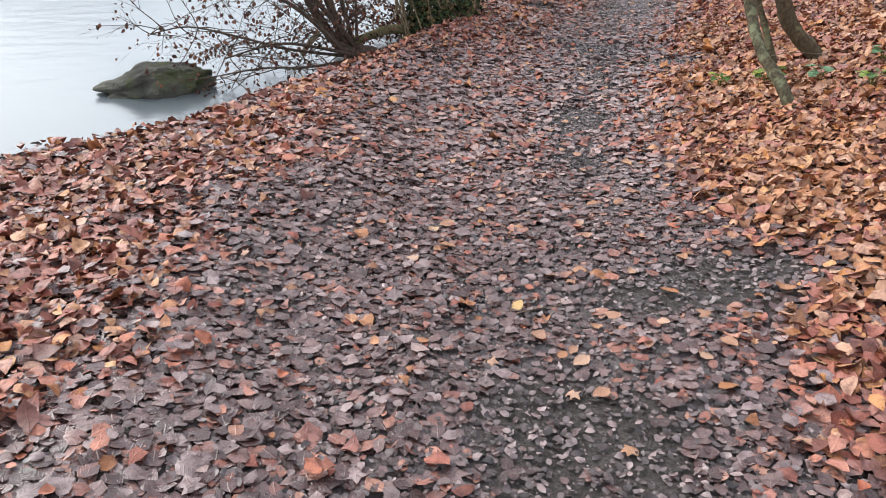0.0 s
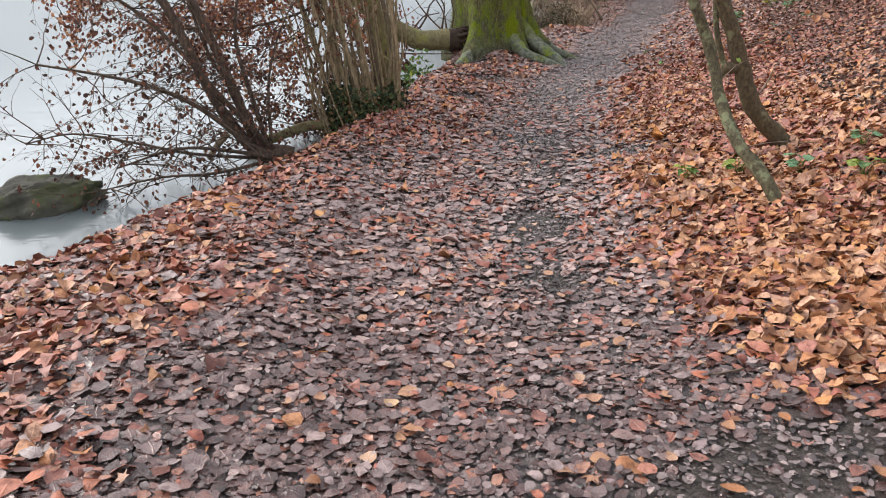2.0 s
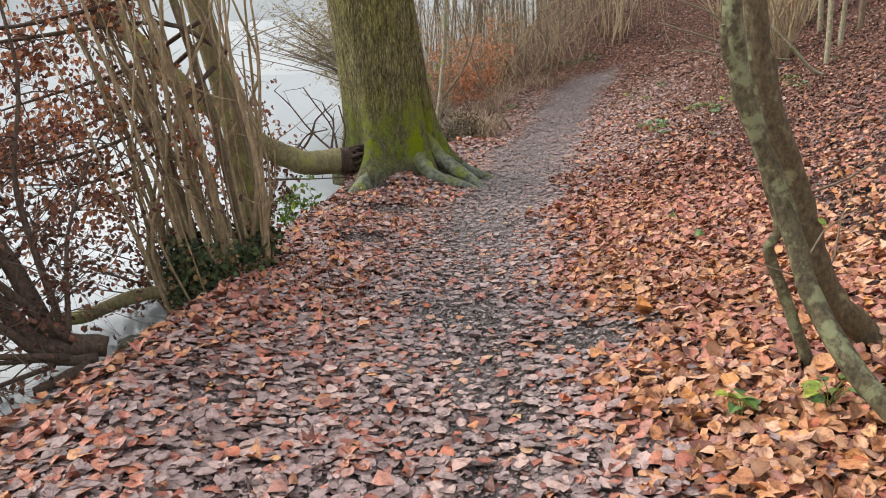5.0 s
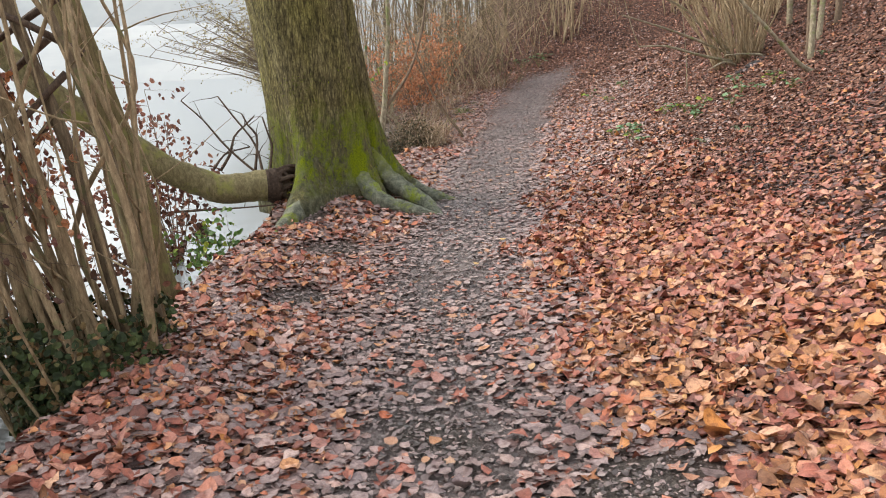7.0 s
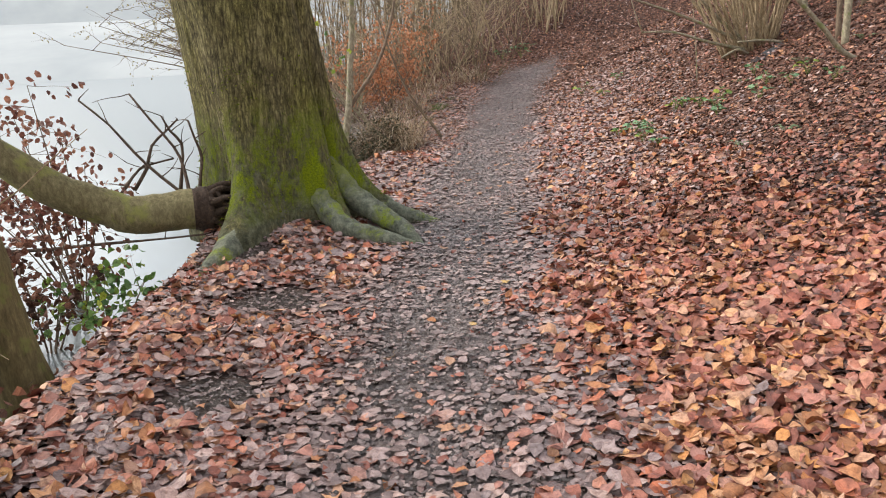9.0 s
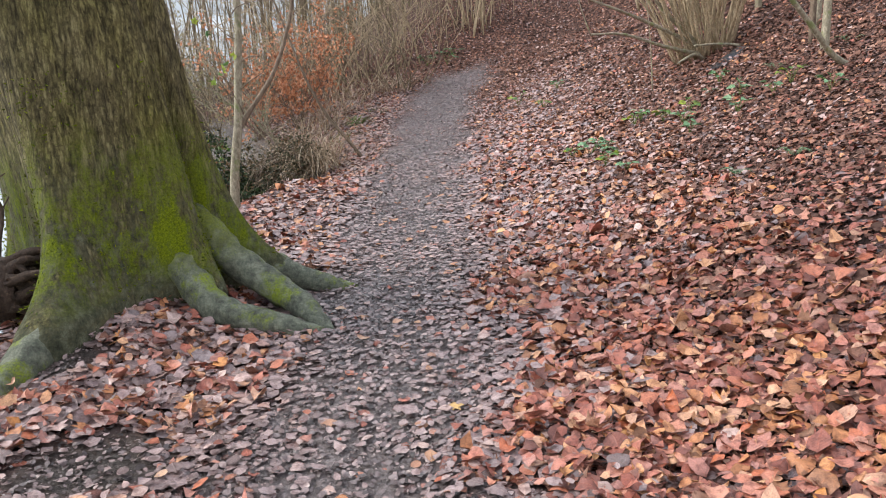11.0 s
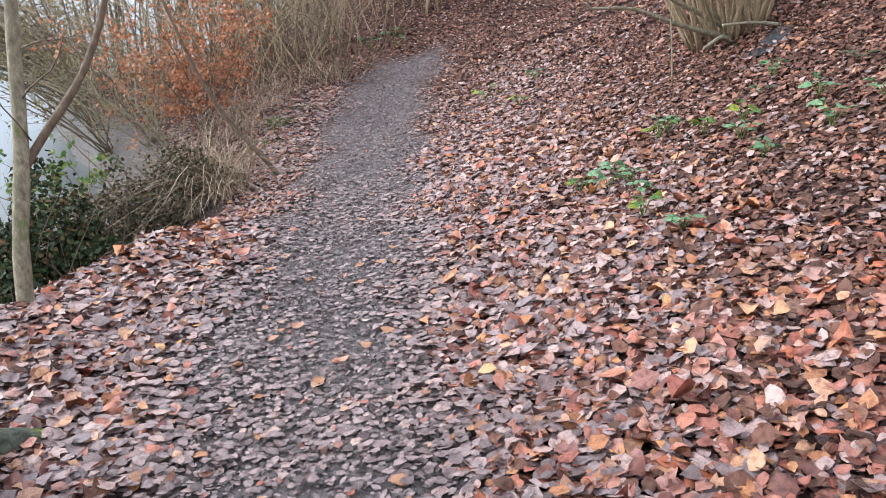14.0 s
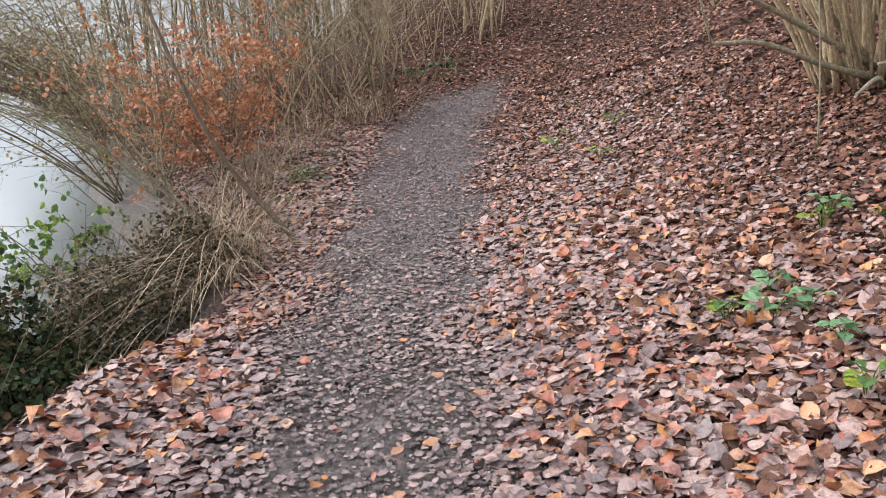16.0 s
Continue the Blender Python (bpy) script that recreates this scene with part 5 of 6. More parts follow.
for k, (bx, by) in enumerate(((5.1, 29.5), (5.0, 32.5), (4.9, 35.0))):
    beech_shrub(bx, by, 2.8, 12, 111 + 2 * k, "bare grey shrub with fine twigs on the shore", 0.3, None, (-0.4, 0.0), "lakeside_shrub", "lakeside shrubs", 0.06, M_HAZEL)
beech_shrub(5.5, 37.0, 4.6, 26, 105, "grey overhanging shrub with yellowed leaves across the bay", 0.5, M_YELLOW, (-0.45, 0.0), "lakeside_shrub", "lakeside shrubs", 0.09, M_HAZEL_DARK)
beech_shrub(5.3, 30.5, 3.5, 44, 141, "grey shrub with yellowed leaves drooping far over the lake", 0.4, M_YELLOW, (-1.15, -0.1), "lakeside_shrub", "lakeside shrubs", 0.06, M_TWIG, 2.2)
beech_shrub(5.25, 22.0, 2.2, 7, 103, "bare grey shrub with fine twigs on the shore", 0.5, None, (-0.7, 0.1), "lakeside_shrub", "lakeside shrubs", 0.05, M_PALE)
beech_shrub(4.7, 19.4, 1.15, 14, 143, "tangled grey shrub with fine twigs above the waterline", 0.3, None, (-0.5, -0.3), "lakeside_shrub", "lakeside shrubs", 0.05, M_TWIG, 1.3)
beech_shrub(4.15, 21.4, 1.25, 5, 121, "sparse shoreline shrub with broad fresh green leaves", 0.3, M_GREEN, (-0.35, -0.1), "shoreline_shrub", "", 0.1, M_TWIG)

# leafy sprays over the water beside the fallen limb
for sx, sy, sz, mat, tint, seed, ways in ((0.5, 13.35, -0.62, M_RUSSET, "russet", 131, [(-0.25, 0.1, 1.6), (-0.6, 0.2, 1.4), (0.05, 0.2, 1.5), (-0.4, 0.1, 1.1), (-0.8, 0.0, 1.15), (0.2, 0.1, 1.2), (-0.15, -0.2, 1.3), (-0.7, -0.2, 0.8), (-0.5, 0.0, 1.9), (-0.1, 0.0, 1.85), (-0.9, 0.1, 1.6), (-0.3, -0.3, 1.0), (0.25, -0.1, 0.9), (-0.6, 0.3, 1.75)]),
                                          (0.35, 12.3, -0.62, M_DRYLEAF, "withered brown", 135, [(-0.5, 0.1, 0.7), (-0.2, 0.1, 0.85), (0.2, 0.1, 0.75), (0.35, 0.2, 0.5), (-0.6, -0.1, 0.45), (0.0, -0.1, 0.5), (-0.35, 0.0, 0.35), (0.15, -0.2, 0.35)]),
                                          (0.8, 12.0, -0.6, M_GREEN, "yellow-green", 133, [(-0.1, 0.1, 0.5), (0.25, 0.1, 0.45), (0.1, -0.1, 0.3), (-0.25, 0.1, 0.35)])):
    t = thing("shore_seedling_tree", sx, sy, sz, "thin shrub with sparse " + tint + " leaves at the waterline", "shrub")
    prng, tips = random.Random(seed), []
    for way in ways:
        w = Wood()
        pts, rad = bent([(0, 0, -0.15), Vector(way) * 0.5 + Vector((0.03, 0, 0.05)), way], 0.009, 0.003, 5)
        w.limb(pts, rad, 5)
        for p in pts[5:]:
            twigs(w, prng, p, (prng.uniform(-1, 1), prng.uniform(-1, 1), prng.uniform(-0.3, 0.4)), 0.35, 0.003, 0, tips)
        w.part("stem", M_TWIG).parent = t
    hung_leaves("leaves", seed, tips, 0.066, mat, None, 3, 0.05, share=0.9).parent = t

beech_shrub(0.12, 10.25, 1.35, 15, 107, "low shrub with withered brown leaves hanging over the water", 0.5, M_DRYLEAF, (-1.0, 0.0), "shore_shrub", "", 0.055, M_WILLOW)
# leaning twig tree at the verge
t = thing("leaning_sapling", 5.97, 18.68, height(5.97, 18.68), "thin dark stem leaning out of the verge towards the lake", "sapling")
w = Wood()
w.limb(*bent([(0.03, 0, -0.05), (-0.2, 0.05, 0.3), (-0.46, 0.1, 0.66), (-0.7, 0.1, 1.15), (-0.88, 0.1, 1.68), (-1.2, 0.2, 2.8)], 0.03, 0.012, 5), 8, 0.2, 1)
w.part("trunk", M_TWIG).parent = t
w, tips = Wood(), []
prng = random.Random(44)
for k in range(8):
    twigs(w, prng, (-0.3 - 0.09 * k, 0.08, 0.45 + 0.24 * k), (prng.uniform(-1, 0.6), prng.uniform(-1, 1), 0.6), 0.6, 0.006, 1, tips, kids=2)
w.part("twig_spray", M_TWIG).parent = t

# hazel thickets along the hedge and up the slope
HEDGE = [(8.55, 22.45, 30, 0.3, 1.9, (-0.12, -0.1)), (7.7, 23.3, 22, 0.35, 3.0, (-0.05, -0.05)), (7.1, 24.4, 22, 0.4, 3.4, (-0.1, 0)), (8.4, 24.6, 24, 0.4, 3.4, (0, 0)), (6.3, 25.5, 20, 0.4, 3.2, (-0.1, 0)),
         (9.3, 25.2, 24, 0.4, 3.6, (0.0, 0.0)), (7.9, 26.4, 22, 0.5, 3.8, (0, 0)), (10.4, 26.3, 22, 0.5, 3.8, (0, 0)), (9.4, 28.0, 22, 0.6, 4, (0, 0)), (11.8, 27.6, 22, 0.5, 4, (0, 0)), (6.4, 28.0, 20, 0.6, 3.6, (-0.1, 0))]
HEDGE += [(6.9, 22.9, 20, 0.35, 2.2, (-0.1, -0.1)), (5.9, 23.6, 18, 0.35, 2.6, (-0.15, 0)), (9.9, 24.2, 22, 0.4, 3.0, (0, -0.05)), (5.3, 24.6, 18, 0.4, 2.8, (-0.2, 0)), (11.0, 25.4, 20, 0.4, 3.4, (0, 0)), (7.4, 27.6, 22, 0.6, 3.8, (0, 0))]
for k, (hx, hy, n, sp, tall, lean) in enumerate(HEDGE):
    coppice(hx, hy, int(n * 0.42), sp * 1.7, tall, lean, 200 + k, "upright bare hazel coppice with tan stems in the hedge", "hazel coppices", (0.006, 0.02), M_HAZEL if k % 3 else M_HAZEL_DARK, 0.75, 3, 0.5, 0.13)
SLOPE = [(10.9, 16.75, 70, 0.42, 3.0, (-0.42, -0.12), 0.55), (12.6, 18.2, 26, 0.4, 3.2, (-0.1, 0), 0.35), (13.4, 15.6, 24, 0.4, 3.2, (-0.1, -0.05), 0.35),
         (13.6, 20.5, 22, 0.5, 3.6, (0, 0), 0.3), (14.6, 17.6, 20, 0.5, 3.6, (0, 0), 0.3), (14.4, 23.4, 20, 0.5, 4, (0, 0), 0.3), (11.6, 24.9, 20, 0.5, 3.6, (0, 0), 0.3)]
for k, (hx, hy, n, sp, tall, lean, side) in enumerate(SLOPE):
    coppice(hx, hy, n, sp, tall, lean, 300 + k, "spreading bare hazel coppice on the leafy slope", "hazel coppices", (0.012, 0.03), M_HAZEL, side, 1, 0.25)
prng = random.Random(81)
thicket, tips = [Wood(), Wood()], []
for k in range(600):
    w = thicket[k % 4 == 0]
    hx, hy = prng.uniform(4.9, 14.0), prng.uniform(22.4, 31)
    d, _ = along(PATH, hx, hy)
    e, _ = along(BANK, hx, hy)
    if e[0] < 0.1 or (d[0] > -0.75 and hy < 24.5):
        continue
    hz, up = height(hx, hy), prng.uniform(0.6, 2.6)
    lx, ly = prng.gauss(-0.1, 0.55) * up, prng.gauss(0, 0.45) * up
    line, radii = bent([(hx, hy, hz - 0.05), (hx + lx * 0.25, hy + ly * 0.25, hz + up * 0.5), (hx + lx, hy + ly, hz + up * prng.uniform(0.7, 1.0))], prng.uniform(0.004, 0.011), 0.002, 3)
    w.limb(line, radii, 4)
    for _ in range(5):
        twigs(w, prng, line[prng.randrange(2, 7)], (prng.uniform(-1, 1), prng.uniform(-1, 1), prng.uniform(-0.1, 0.8)), prng.uniform(0.3, 0.7), 0.0035, 0, tips)
tagged(thicket[0].part("hedge_thicket", M_HAZEL), "tangled thicket of thin tan winter stems beside the path", "thicket", kind="stuff")
tagged(thicket[1].part("hedge_thicket", M_HAZEL_DARK), "tangled thicket of dark old stems beside the path", "thicket", kind="stuff")
# long low stems sprawling from the coppice on the slope
t = thing("sprawling_stems", 10.4, 16.6, height(10.4, 16.6), "long pale hazel stems sprawling low across the slope", "branch")
for k, line in enumerate([[(0.3, 0, 0.15), (-0.6, -0.1, 0.32), (-1.4, -0.2, 0.5), (-2.0, -0.25, 0.52)], [(0.3, 0, 0.25), (-0.7, 0.0, 0.62), (-1.5, -0.1, 0.85), (-2.3, -0.2, 1.05)], [(0.2, 0, 0.3), (-0.5, 0.0, 0.8), (-1.0, -0.1, 1.15), (-2.0, -0.2, 1.5)],
                          [(0.1, -0.2, 0.1), (-0.3, -0.4, 0.18), (-0.7, -0.5, 0.08)], [(-2.0, -0.25, 0.5), (-2.2, -0.3, 0.85), (-2.35, -0.3, 1.3)], [(1.6, -0.6, 0.15), (0.9, -0.6, 0.2), (0.2, -0.5, 0.3), (-0.3, -0.4, 0.3)], [(-1.25, -0.6, -0.25), (-1.3, -0.6, 0.4), (-1.42, -0.6, 1.2)]]):
    w = Wood()
    w.limb(*bent(line, 0.009 if k in (4, 6) else 0.034, 0.004 if k in (4, 6) else 0.012, 5), 8, 0.2, k)
    w.part("stem", M_PALE).parent = t
# stout pale stem leaning out of the slope
t = thing("leaning_branch", 9.1, 13.22, height(9.1, 13.22), "stout pale bare branch leaning out of the leafy slope", "branch")
w = Wood()
w.limb(*bent([(0.25, 0.0, -0.08), (0.0, 0, 0.02), (-0.25, 0, 0.14), (-0.55, 0, 0.4), (-0.9, 0.0, 0.68), (-1.35, 0.05, 1.1), (-1.8, 0.1, 1.8)], 0.038, 0.02, 5), 10, 0.15, 3)
w.part("branch_wood", M_PALE).parent = t
for k, (sx, sy, r, tall, lean) in enumerate([(9.85, 14.0, 0.05, 4.0, -0.04), (10.3, 14.5, 0.04, 4.0, -0.1), (10.9, 14.9, 0.05, 4, 0.05), (11.6, 15.2, 0.06, 4.5, 0.0), (12.2, 16.9, 0.06, 4.5, -0.1)]):
    t = thing("slope_tree", sx, sy, height(sx, sy), "slim bare grey-brown tree standing on the slope", "tree", "trees on the slope")
    w, tips = Wood(), []
    w.limb(*bent([(0, 0, -0.15), (lean * 0.8, 0, tall * 0.3), (lean * 2.5, 0.1, tall * 0.65), (lean * tall, 0.1, tall)], r, r * 0.5, 5), 10, 0.2, k)
    w.part("trunk", M_PALE if k % 2 == 0 else M_TWIG).parent = t
    w = Wood()
    for j in range(7):
        twigs(w, prng, (lean * (1 + 0.4 * j), 0.05, tall * (0.4 + 0.08 * j)), (prng.uniform(-1, 1), prng.uniform(-1, 1), 0.7), 0.9, 0.01, 1, tips, kids=2)
    w.part("twig_spray", M_TWIG).parent = t


# ---------------------------------------------------------------- rock in the lake, black sheet, seedlings, ferns
def build_rock():
    t_bm = bmesh.new()
    bmesh.ops.create_icosphere(t_bm, subdivisions=5, radius=1)
    for v in t_bm.verts:
        p = v.co.copy()
        n1 = noise.fractal(p * 1.5 + Vector((3, 1, 0)), 0.9, 2.1, 5)
        ridge = 0.55 + 0.45 * math.exp(-((p.x - 0.05) / 0.45) ** 2) + 0.1 * p.x
        q = Vector((p.x, p.y * (0.8 + 0.2 * math.cos(p.x * 2)), max(min(p.z * 1.5, 0.95), -0.9) * ridge))
        step = 0.12 * round(noise.noise(p * 2.3 + Vector((7, 0, 0))) * 3)
        v.co = Vector((q.x * 0.58, q.y * 0.3, q.z * 0.2)) * (1 + 0.24 * n1 + step * 0.7)
    t_bm.normal_update()
    me = bpy.data.meshes.new("boulder")
    t_bm.to_mesh(me)
    t_bm.free()
    me.polygons.foreach_set("use_smooth", [True] * len(me.polygons))
    ob = link_mesh("boulder", me, M_ROCK)
    ob.matrix_basis = pose(-3.02, 7.75, WATER + 0.04, 0, -3, 12)
    tagged(ob, "long mossy grey boulder standing in the shallow lake", "rock")


build_rock()
bm = bmesh.new()
bmesh.ops.create_grid(bm, x_segments=24, y_segments=8, size=0.5)
for v in bm.verts:
    wx, wy = 10.27 + v.co.x * 0.75 + 0.1 * v.co.y, 15.75 + v.co.y * 0.32 + 0.12 * v.co.x
    v.co = Vector((wx, wy, height(wx, wy) + 0.05 + 0.05 * noise.noise(Vector((wx * 4, wy * 7, 0))) - 0.08 * v.co.y * v.co.y))
top = bm.faces[:]
bmesh.ops.solidify(bm, geom=top, thickness=0.012)
me = bpy.data.meshes.new("plastic_sheet")
bm.to_mesh(me)
bm.free()
tagged(link_mesh("plastic_sheet", me, M_PLASTIC), "crumpled black plastic sheet lying in the leaves", "plastic sheet")
bm = bmesh.new()
bmesh.ops.create_icosphere(bm, subdivisions=3, radius=1)
for v in bm.verts:
    v.co = Vector((v.co.x * 0.12, v.co.y * 0.09, v.co.z * 0.06)) * (1 + 0.25 * noise.noise(v.co * 2.2))
me = bpy.data.meshes.new("stone")
bm.to_mesh(me)
bm.free()
ob = link_mesh("stone", me, M_ROCK)
ob.matrix_basis = pose(-0.62, 8.95, WATER + 0.04)
tagged(ob, "small dark stone at the waterline", "rock")


def seedling(x, y, size, material, seed, label):
    rng = np.random.default_rng(seed)
    z = height(x, y)
    t = thing("seedling", x, y, z + 0.025, label, "plant", "seedlings")
    w = Wood()
    n = 7
    place, direction = [], []
    for k in range(n):
        a = k * 2.4 + rng.uniform(0, 1)
        out = size * rng.uniform(0.4, 1.0)
        tip = (math.cos(a) * out, math.sin(a) * out, 0.03 + size * rng.uniform(0.4, 0.9))
        w.limb(curve([(0, 0, -0.02), (tip[0] * 0.4, tip[1] * 0.4, tip[2] * 0.75), tip], 3), [0.0025] * 7, 4)
        place.append(tip), direction.append((math.cos(a), math.sin(a), -0.15))
    v, f = leaf_arrays(rng, OVATE, np.array(place), np.array(direction), np.tile((0, 0, 1.0), (n, 1)) + rng.normal(0, 0.3, (n, 3)), rng.uniform(0.06, 0.1, n) * (0.7 + size * 2.8),
                       rng.normal(0.1, 0.15, n), rng.normal(-0.2, 0.2, n), 0.03, 1.1)
    tagged(w.part("stalk", M_GREENGRASS), kind="stuff").parent = t
    link_mesh("leaves", array_mesh("leaves", v, f), material).parent = t


SEEDLINGS = [(8.98, 19.0, 0.2, 0), (8.2, 13.75, 0.16, 1), (7.04, 14.66, 0.13, 1), (7.3, 14.9, 0.1, 1), (8.4, 14.6, 0.15, 0), (8.75, 14.2, 0.15, 1), (8.05, 14.35, 0.12, 1), (7.7, 13.9, 0.1, 1),
             (8.8, 13.6, 0.16, 0), (6.6, 13.6, 0.09, 1), (9.3, 15.0, 0.14, 1), (2.5, 5.6, 0.1, 0), (2.75, 5.3, 0.1, 1), (2.2, 5.75, 0.08, 0), (3.2, 5.35, 0.1, 1), (2.9, 4.9, 0.1, 0),
             (9.0, 18.3, 0.12, 0), (9.7, 18.9, 0.12, 1), (10.0, 23.4, 0.25, 1), (10.4, 23.8, 0.25, 1), (9.6, 23.6, 0.22, 1), (0.75, 12.0, 0.2, 0), (0.6, 11.75, 0.2, 0), (0.95, 12.25, 0.15, 0),
             (6.66, 13.96, 0.12, 0), (6.94, 14.86, 0.1, 0), (7.19, 14.59, 0.1, 1), (8.13, 15.21, 0.13, 0), (8.2, 14.8, 0.12, 0), (8.53, 13.59, 0.14, 1), (8.42, 12.88, 0.13, 1), (6.98, 14.28, 0.08, 1), (8.3, 15.28, 0.11, 1)]
for k, (sx, sy, size, cool) in enumerate(SEEDLINGS):
    seedling(sx, sy, size, M_BLUEGREEN if cool else M_GREEN, 400 + k, "small cool-green seedling among the fallen leaves" if cool else "small bright green seedling among the fallen leaves")


def fern(x, y, size, seed):
    rng = random.Random(seed)
    z = height(x, y)
    t = thing("fern", x, y, z + 0.03, "small green fern among the fallen leaves", "fern", "ferns")
    nrng = np.random.default_rng(seed)
    for k in range(5):
        a = rng.uniform(0, 6.283)
        line = curve([(0, 0, 0), (math.cos(a) * size * 0.5, math.sin(a) * size * 0.5, size * 0.45), (math.cos(a) * size, math.sin(a) * size, size * 0.3)], 7)
        place, direction = [], []
        for i, p in enumerate(line[2:]):
            for s in (-1, 1):
                side = Vector((-math.sin(a) * s, math.cos(a) * s, 0.1)) + Vector((math.cos(a), math.sin(a), 0)) * 0.5
                place.append(tuple(p + side * size * 0.1)), direction.append(tuple(side))
        n = len(place)
        sizes = np.repeat(np.linspace(1, 0.35, n // 2), 2) * size * 0.34
        v, f = leaf_arrays(nrng, SIMPLE, np.array(place), np.array(direction), np.tile((0, 0, 1.0), (n, 1)), sizes, np.zeros(n), np.zeros(n), 0.02, 0.6)
        link_mesh("frond", array_mesh("frond", v, f), M_BLUEGREEN).parent = t


for k, (fx, fy, s) in enumerate([(6.95, 12.12, 0.14), (6.6, 12.35, 0.12), (9.4, 14.3, 0.17), (9.7, 13.6, 0.18), (9.0, 14.9, 0.14)]):
    fern(fx, fy, s, 500 + k)

# moss cushions along the broken bank edge
rng = np.random.default_rng(57)
spots = []
for mx, my, sx, sy in ((-1.62, 6.35, 0.1, 0.25), (-1.95, 5.5, 0.15, 0.12), (-1.3, 6.75, 0.08, 0.12), (-0.62, 8.0, 0.06, 0.12)):
    spots.append(np.stack([rng.normal(mx, sx, 1600), rng.normal(my, sy, 1600)], 1))
spots = np.concatenate(spots)
place = np.stack([spots[:, 0], spots[:, 1], terrain(spots[:, 0], spots[:, 1]) + 0.008], 1)
m = len(place)
v, f = leaf_arrays(rng, BLADE, place, rng.normal(0, 0.6, (m, 3)) + np.array((0, 0, 1.0)), rng.normal(0, 1, (m, 3)), rng.uniform(0.012, 0.035, m), np.zeros(m), np.zeros(m), 0.0, 0.4)
tagged(link_mesh("moss_cushions", array_mesh("moss_cushions", v, f), M_MOSS), "yellow-green moss on the broken bank edge", "moss", kind="stuff")

# sticks lying on the leaves
prng = random.Random(61)
for k in range(34):
    sy = prng.uniform(2.0, 19.0)
    cxp = float(np.interp(sy, PATH[:, 1], PATH[:, 0]))
    sx = cxp + prng.uniform(-1.5, 3.2)
    a, ln = prng.uniform(0, 3.14), prng.uniform(0.12, 0.4)
    pts = []
    for u in (-0.5, -0.15, 0.2, 0.5):
        qx, qy = sx + math.cos(a) * ln * u + prng.gauss(0, 0.012), sy + math.sin(a) * ln * u + prng.gauss(0, 0.012)
        pts.append((qx, qy, height(qx, qy) + 0.022))
    w = Wood()
    w.limb(*bent(pts, prng.uniform(0.003, 0.006), 0.002, 3), 5)
    tagged(w.part("stick", M_TWIG), "thin brown stick lying on the fallen leaves", "stick", "fallen sticks")


# ---------------------------------------------------------------- wooded far shore and upper wood
def build_far_shore():
    low = []
    for i in range(60):
        a = i / 59
        px, py = -420 + 490 * a, 95 + 165 * math.sin(a * 2.2)
        low += [(px, py, WATER - 0.5), (px, py + 12, WATER + 5), (px, py + 90, WATER + 22)]
    faces = [(3 * i + j, 3 * i + j + 3, 3 * i + j + 4, 3 * i + j + 1) for i in range(59) for j in range(2)]
    tagged(link_mesh("far_shore", array_mesh("far_shore", low, faces, True), M_HILL), "low far shore of the lake, mist haze painted into its grey", "shore", kind="structure")


# Hills stand beyond the shore with the haze already in their colour.
def build_far_hills():
    verts = []
    for i in range(121):
        a = i / 120
        px, py = -900 + 1500 * a, 430 + 170 * math.sin(a * 2.6)
        top = 115 + 9 * math.sin(a * 21) + 5 * math.sin(a * 53 + 1)
        verts += [(px, py, -3), (px, py + 60, top * 0.7), (px, py + 160, top)]
    faces = [(3 * i + j, 3 * i + j + 3, 3 * i + j + 4, 3 * i + j + 1) for i in range(120) for j in range(2)]
    tagged(link_mesh("backdrop", array_mesh("backdrop", verts, faces, True), M_HILL), "hills beyond the lake, mist haze painted in as blue-grey", "hills", kind="structure")


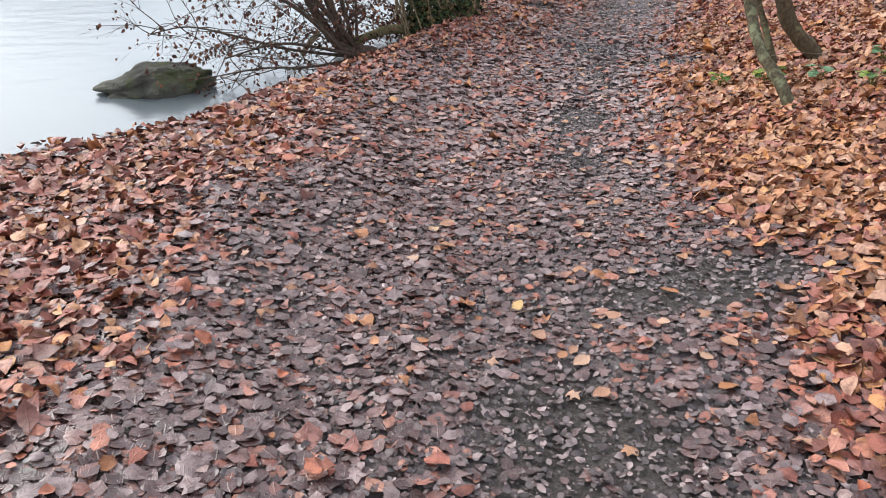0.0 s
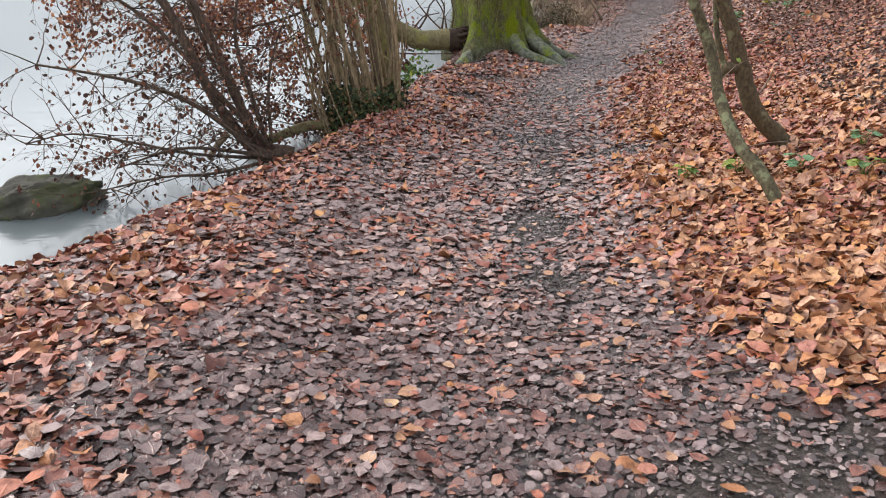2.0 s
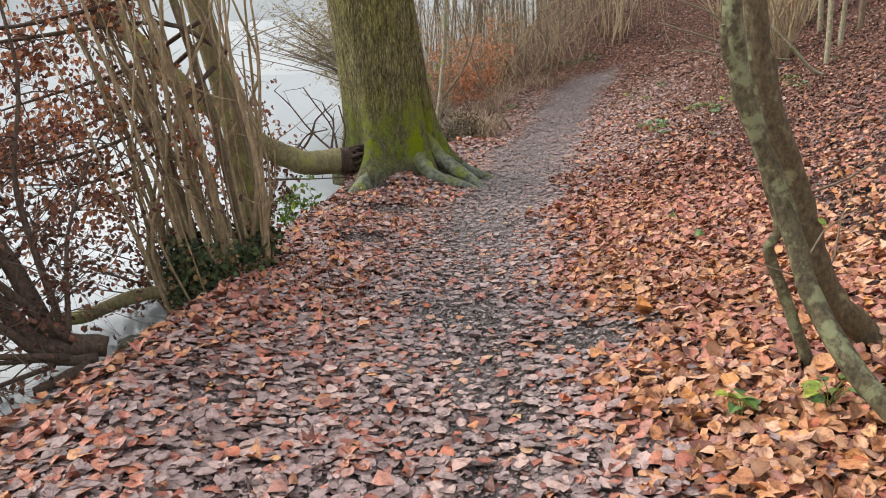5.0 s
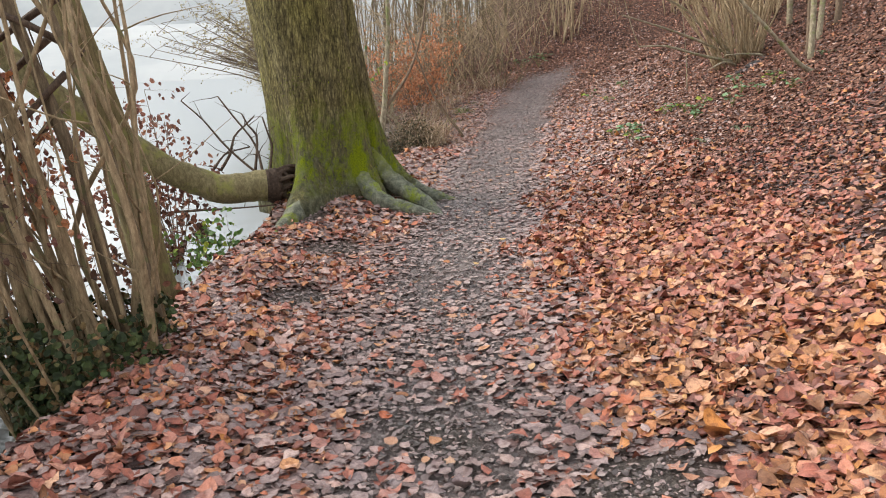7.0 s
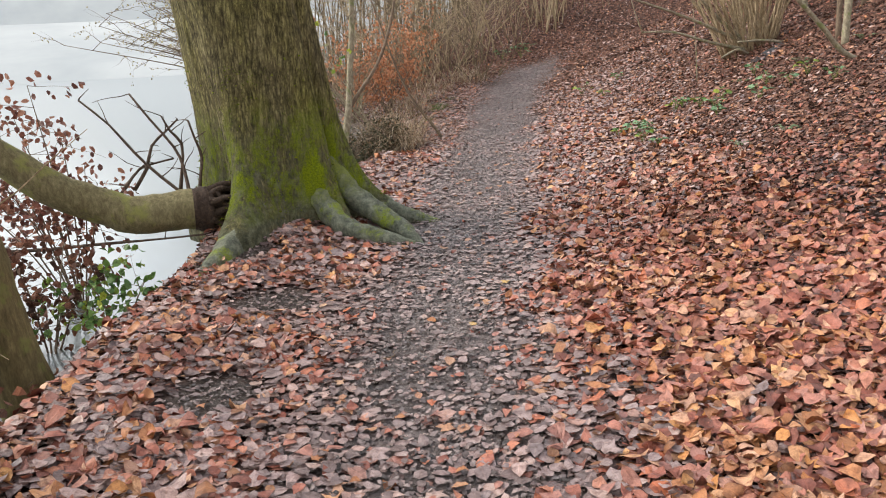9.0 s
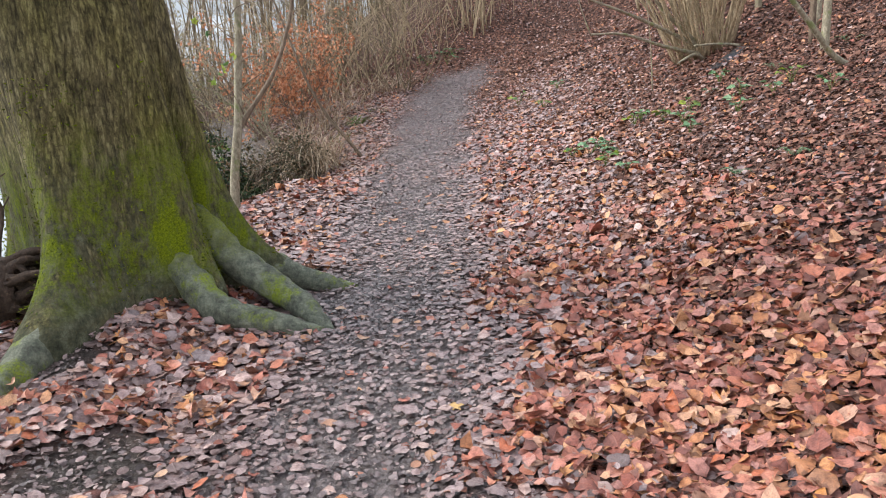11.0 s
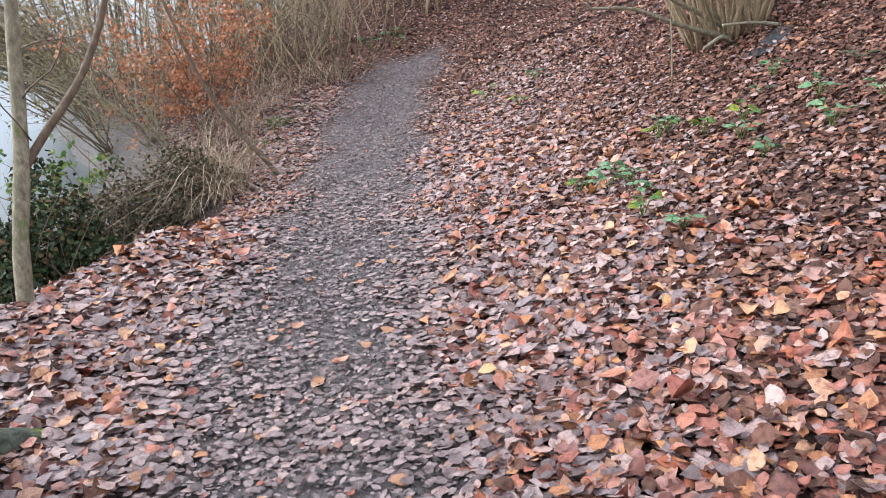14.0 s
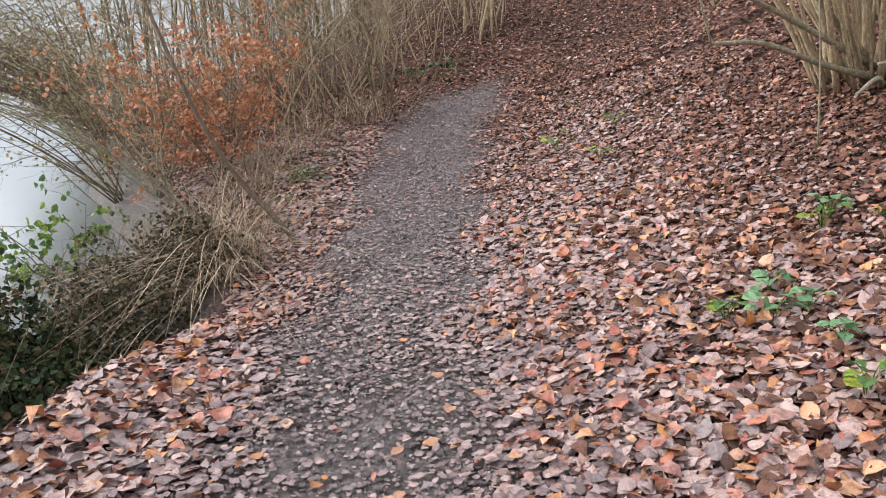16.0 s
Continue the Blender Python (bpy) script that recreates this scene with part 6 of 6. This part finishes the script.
def build_upper_wood():
    prng = random.Random(72)
    w, tips = Wood(), []
    for k in range(1000):
        x, y = prng.uniform(5, 30), prng.uniform(15, 44)
        d, _ = along(PATH, x, y)
        e, _ = along(BANK, x, y)
        if e[0] < 0.3 or (y < 26 and d[0] < 6.5) or (y < 30 and abs(d[0]) < 1):
            continue
        z = height(x, y)
        tall, r = prng.uniform(3, 6), prng.uniform(0.012, 0.05)
        lx, ly = prng.gauss(0, 0.12) * tall, prng.gauss(0, 0.1) * tall
        w.limb(*bent([(x, y, z - 0.1), (x + lx * 0.3, y + ly * 0.3, z + tall * 0.45), (x + lx, y + ly, z + tall)], r, r * 0.4, 3), 5)
        for _ in range(3):
            u = prng.uniform(0.25, 0.9)
            twigs(w, prng, (x + lx * u * 0.8, y + ly * u * 0.8, z + tall * u), (prng.uniform(-1, 1), prng.uniform(-1, 1), 0.8), prng.uniform(0.6, 1.4), r * 0.35, 0, tips)
    tagged(w.part("upper_woods", M_HAZEL_DARK), "thicket of bare grey-brown winter stems on the hill", "woods", kind="stuff")


build_far_shore()
build_far_hills()
build_upper_wood()


# ---------------------------------------------------------------- single leaves on the ground
def build_single_leaves():
    rng = np.random.default_rng(99)
    shapes = []
    for k in range(6):
        v, f = leaf_arrays(rng, LOBED if k == 5 else OVATE, np.zeros((1, 3)), np.array([(1.0, 0, 0)]), np.array([(0, 0, 1.0)]), np.array([1.0]), rng.normal(0.08, 0.15, 1), rng.normal(0, 0.3, 1), 0.03)
        me = mark_leaves(array_mesh("fallen_leaf", v, f, True), leaf_frame(LOBED if k == 5 else OVATE, 1))
        me.materials.append(M_SINGLE)
        shapes.append(me)
    count = 0
    while count < 300:
        y = rng.uniform(1.6, 15.5)
        x = float(np.interp(y, PATH[:, 1], PATH[:, 0])) + rng.normal(0.1, 0.75)
        e, _ = along(BANK, x, y)
        if e[0] < 0.15:
            continue
        ob = new("fallen_leaf", shapes[int(rng.integers(0, 6))])
        s = rng.uniform(0.05, 0.085)
        ob.matrix_basis = pose(x, y, height(x, y) + 0.022, rng.normal(0, 8), rng.normal(0, 8), rng.uniform(0, 360)) @ Matrix.Diagonal((s, s, s, 1))
        ob.parent = ground
        count += 1


build_single_leaves()
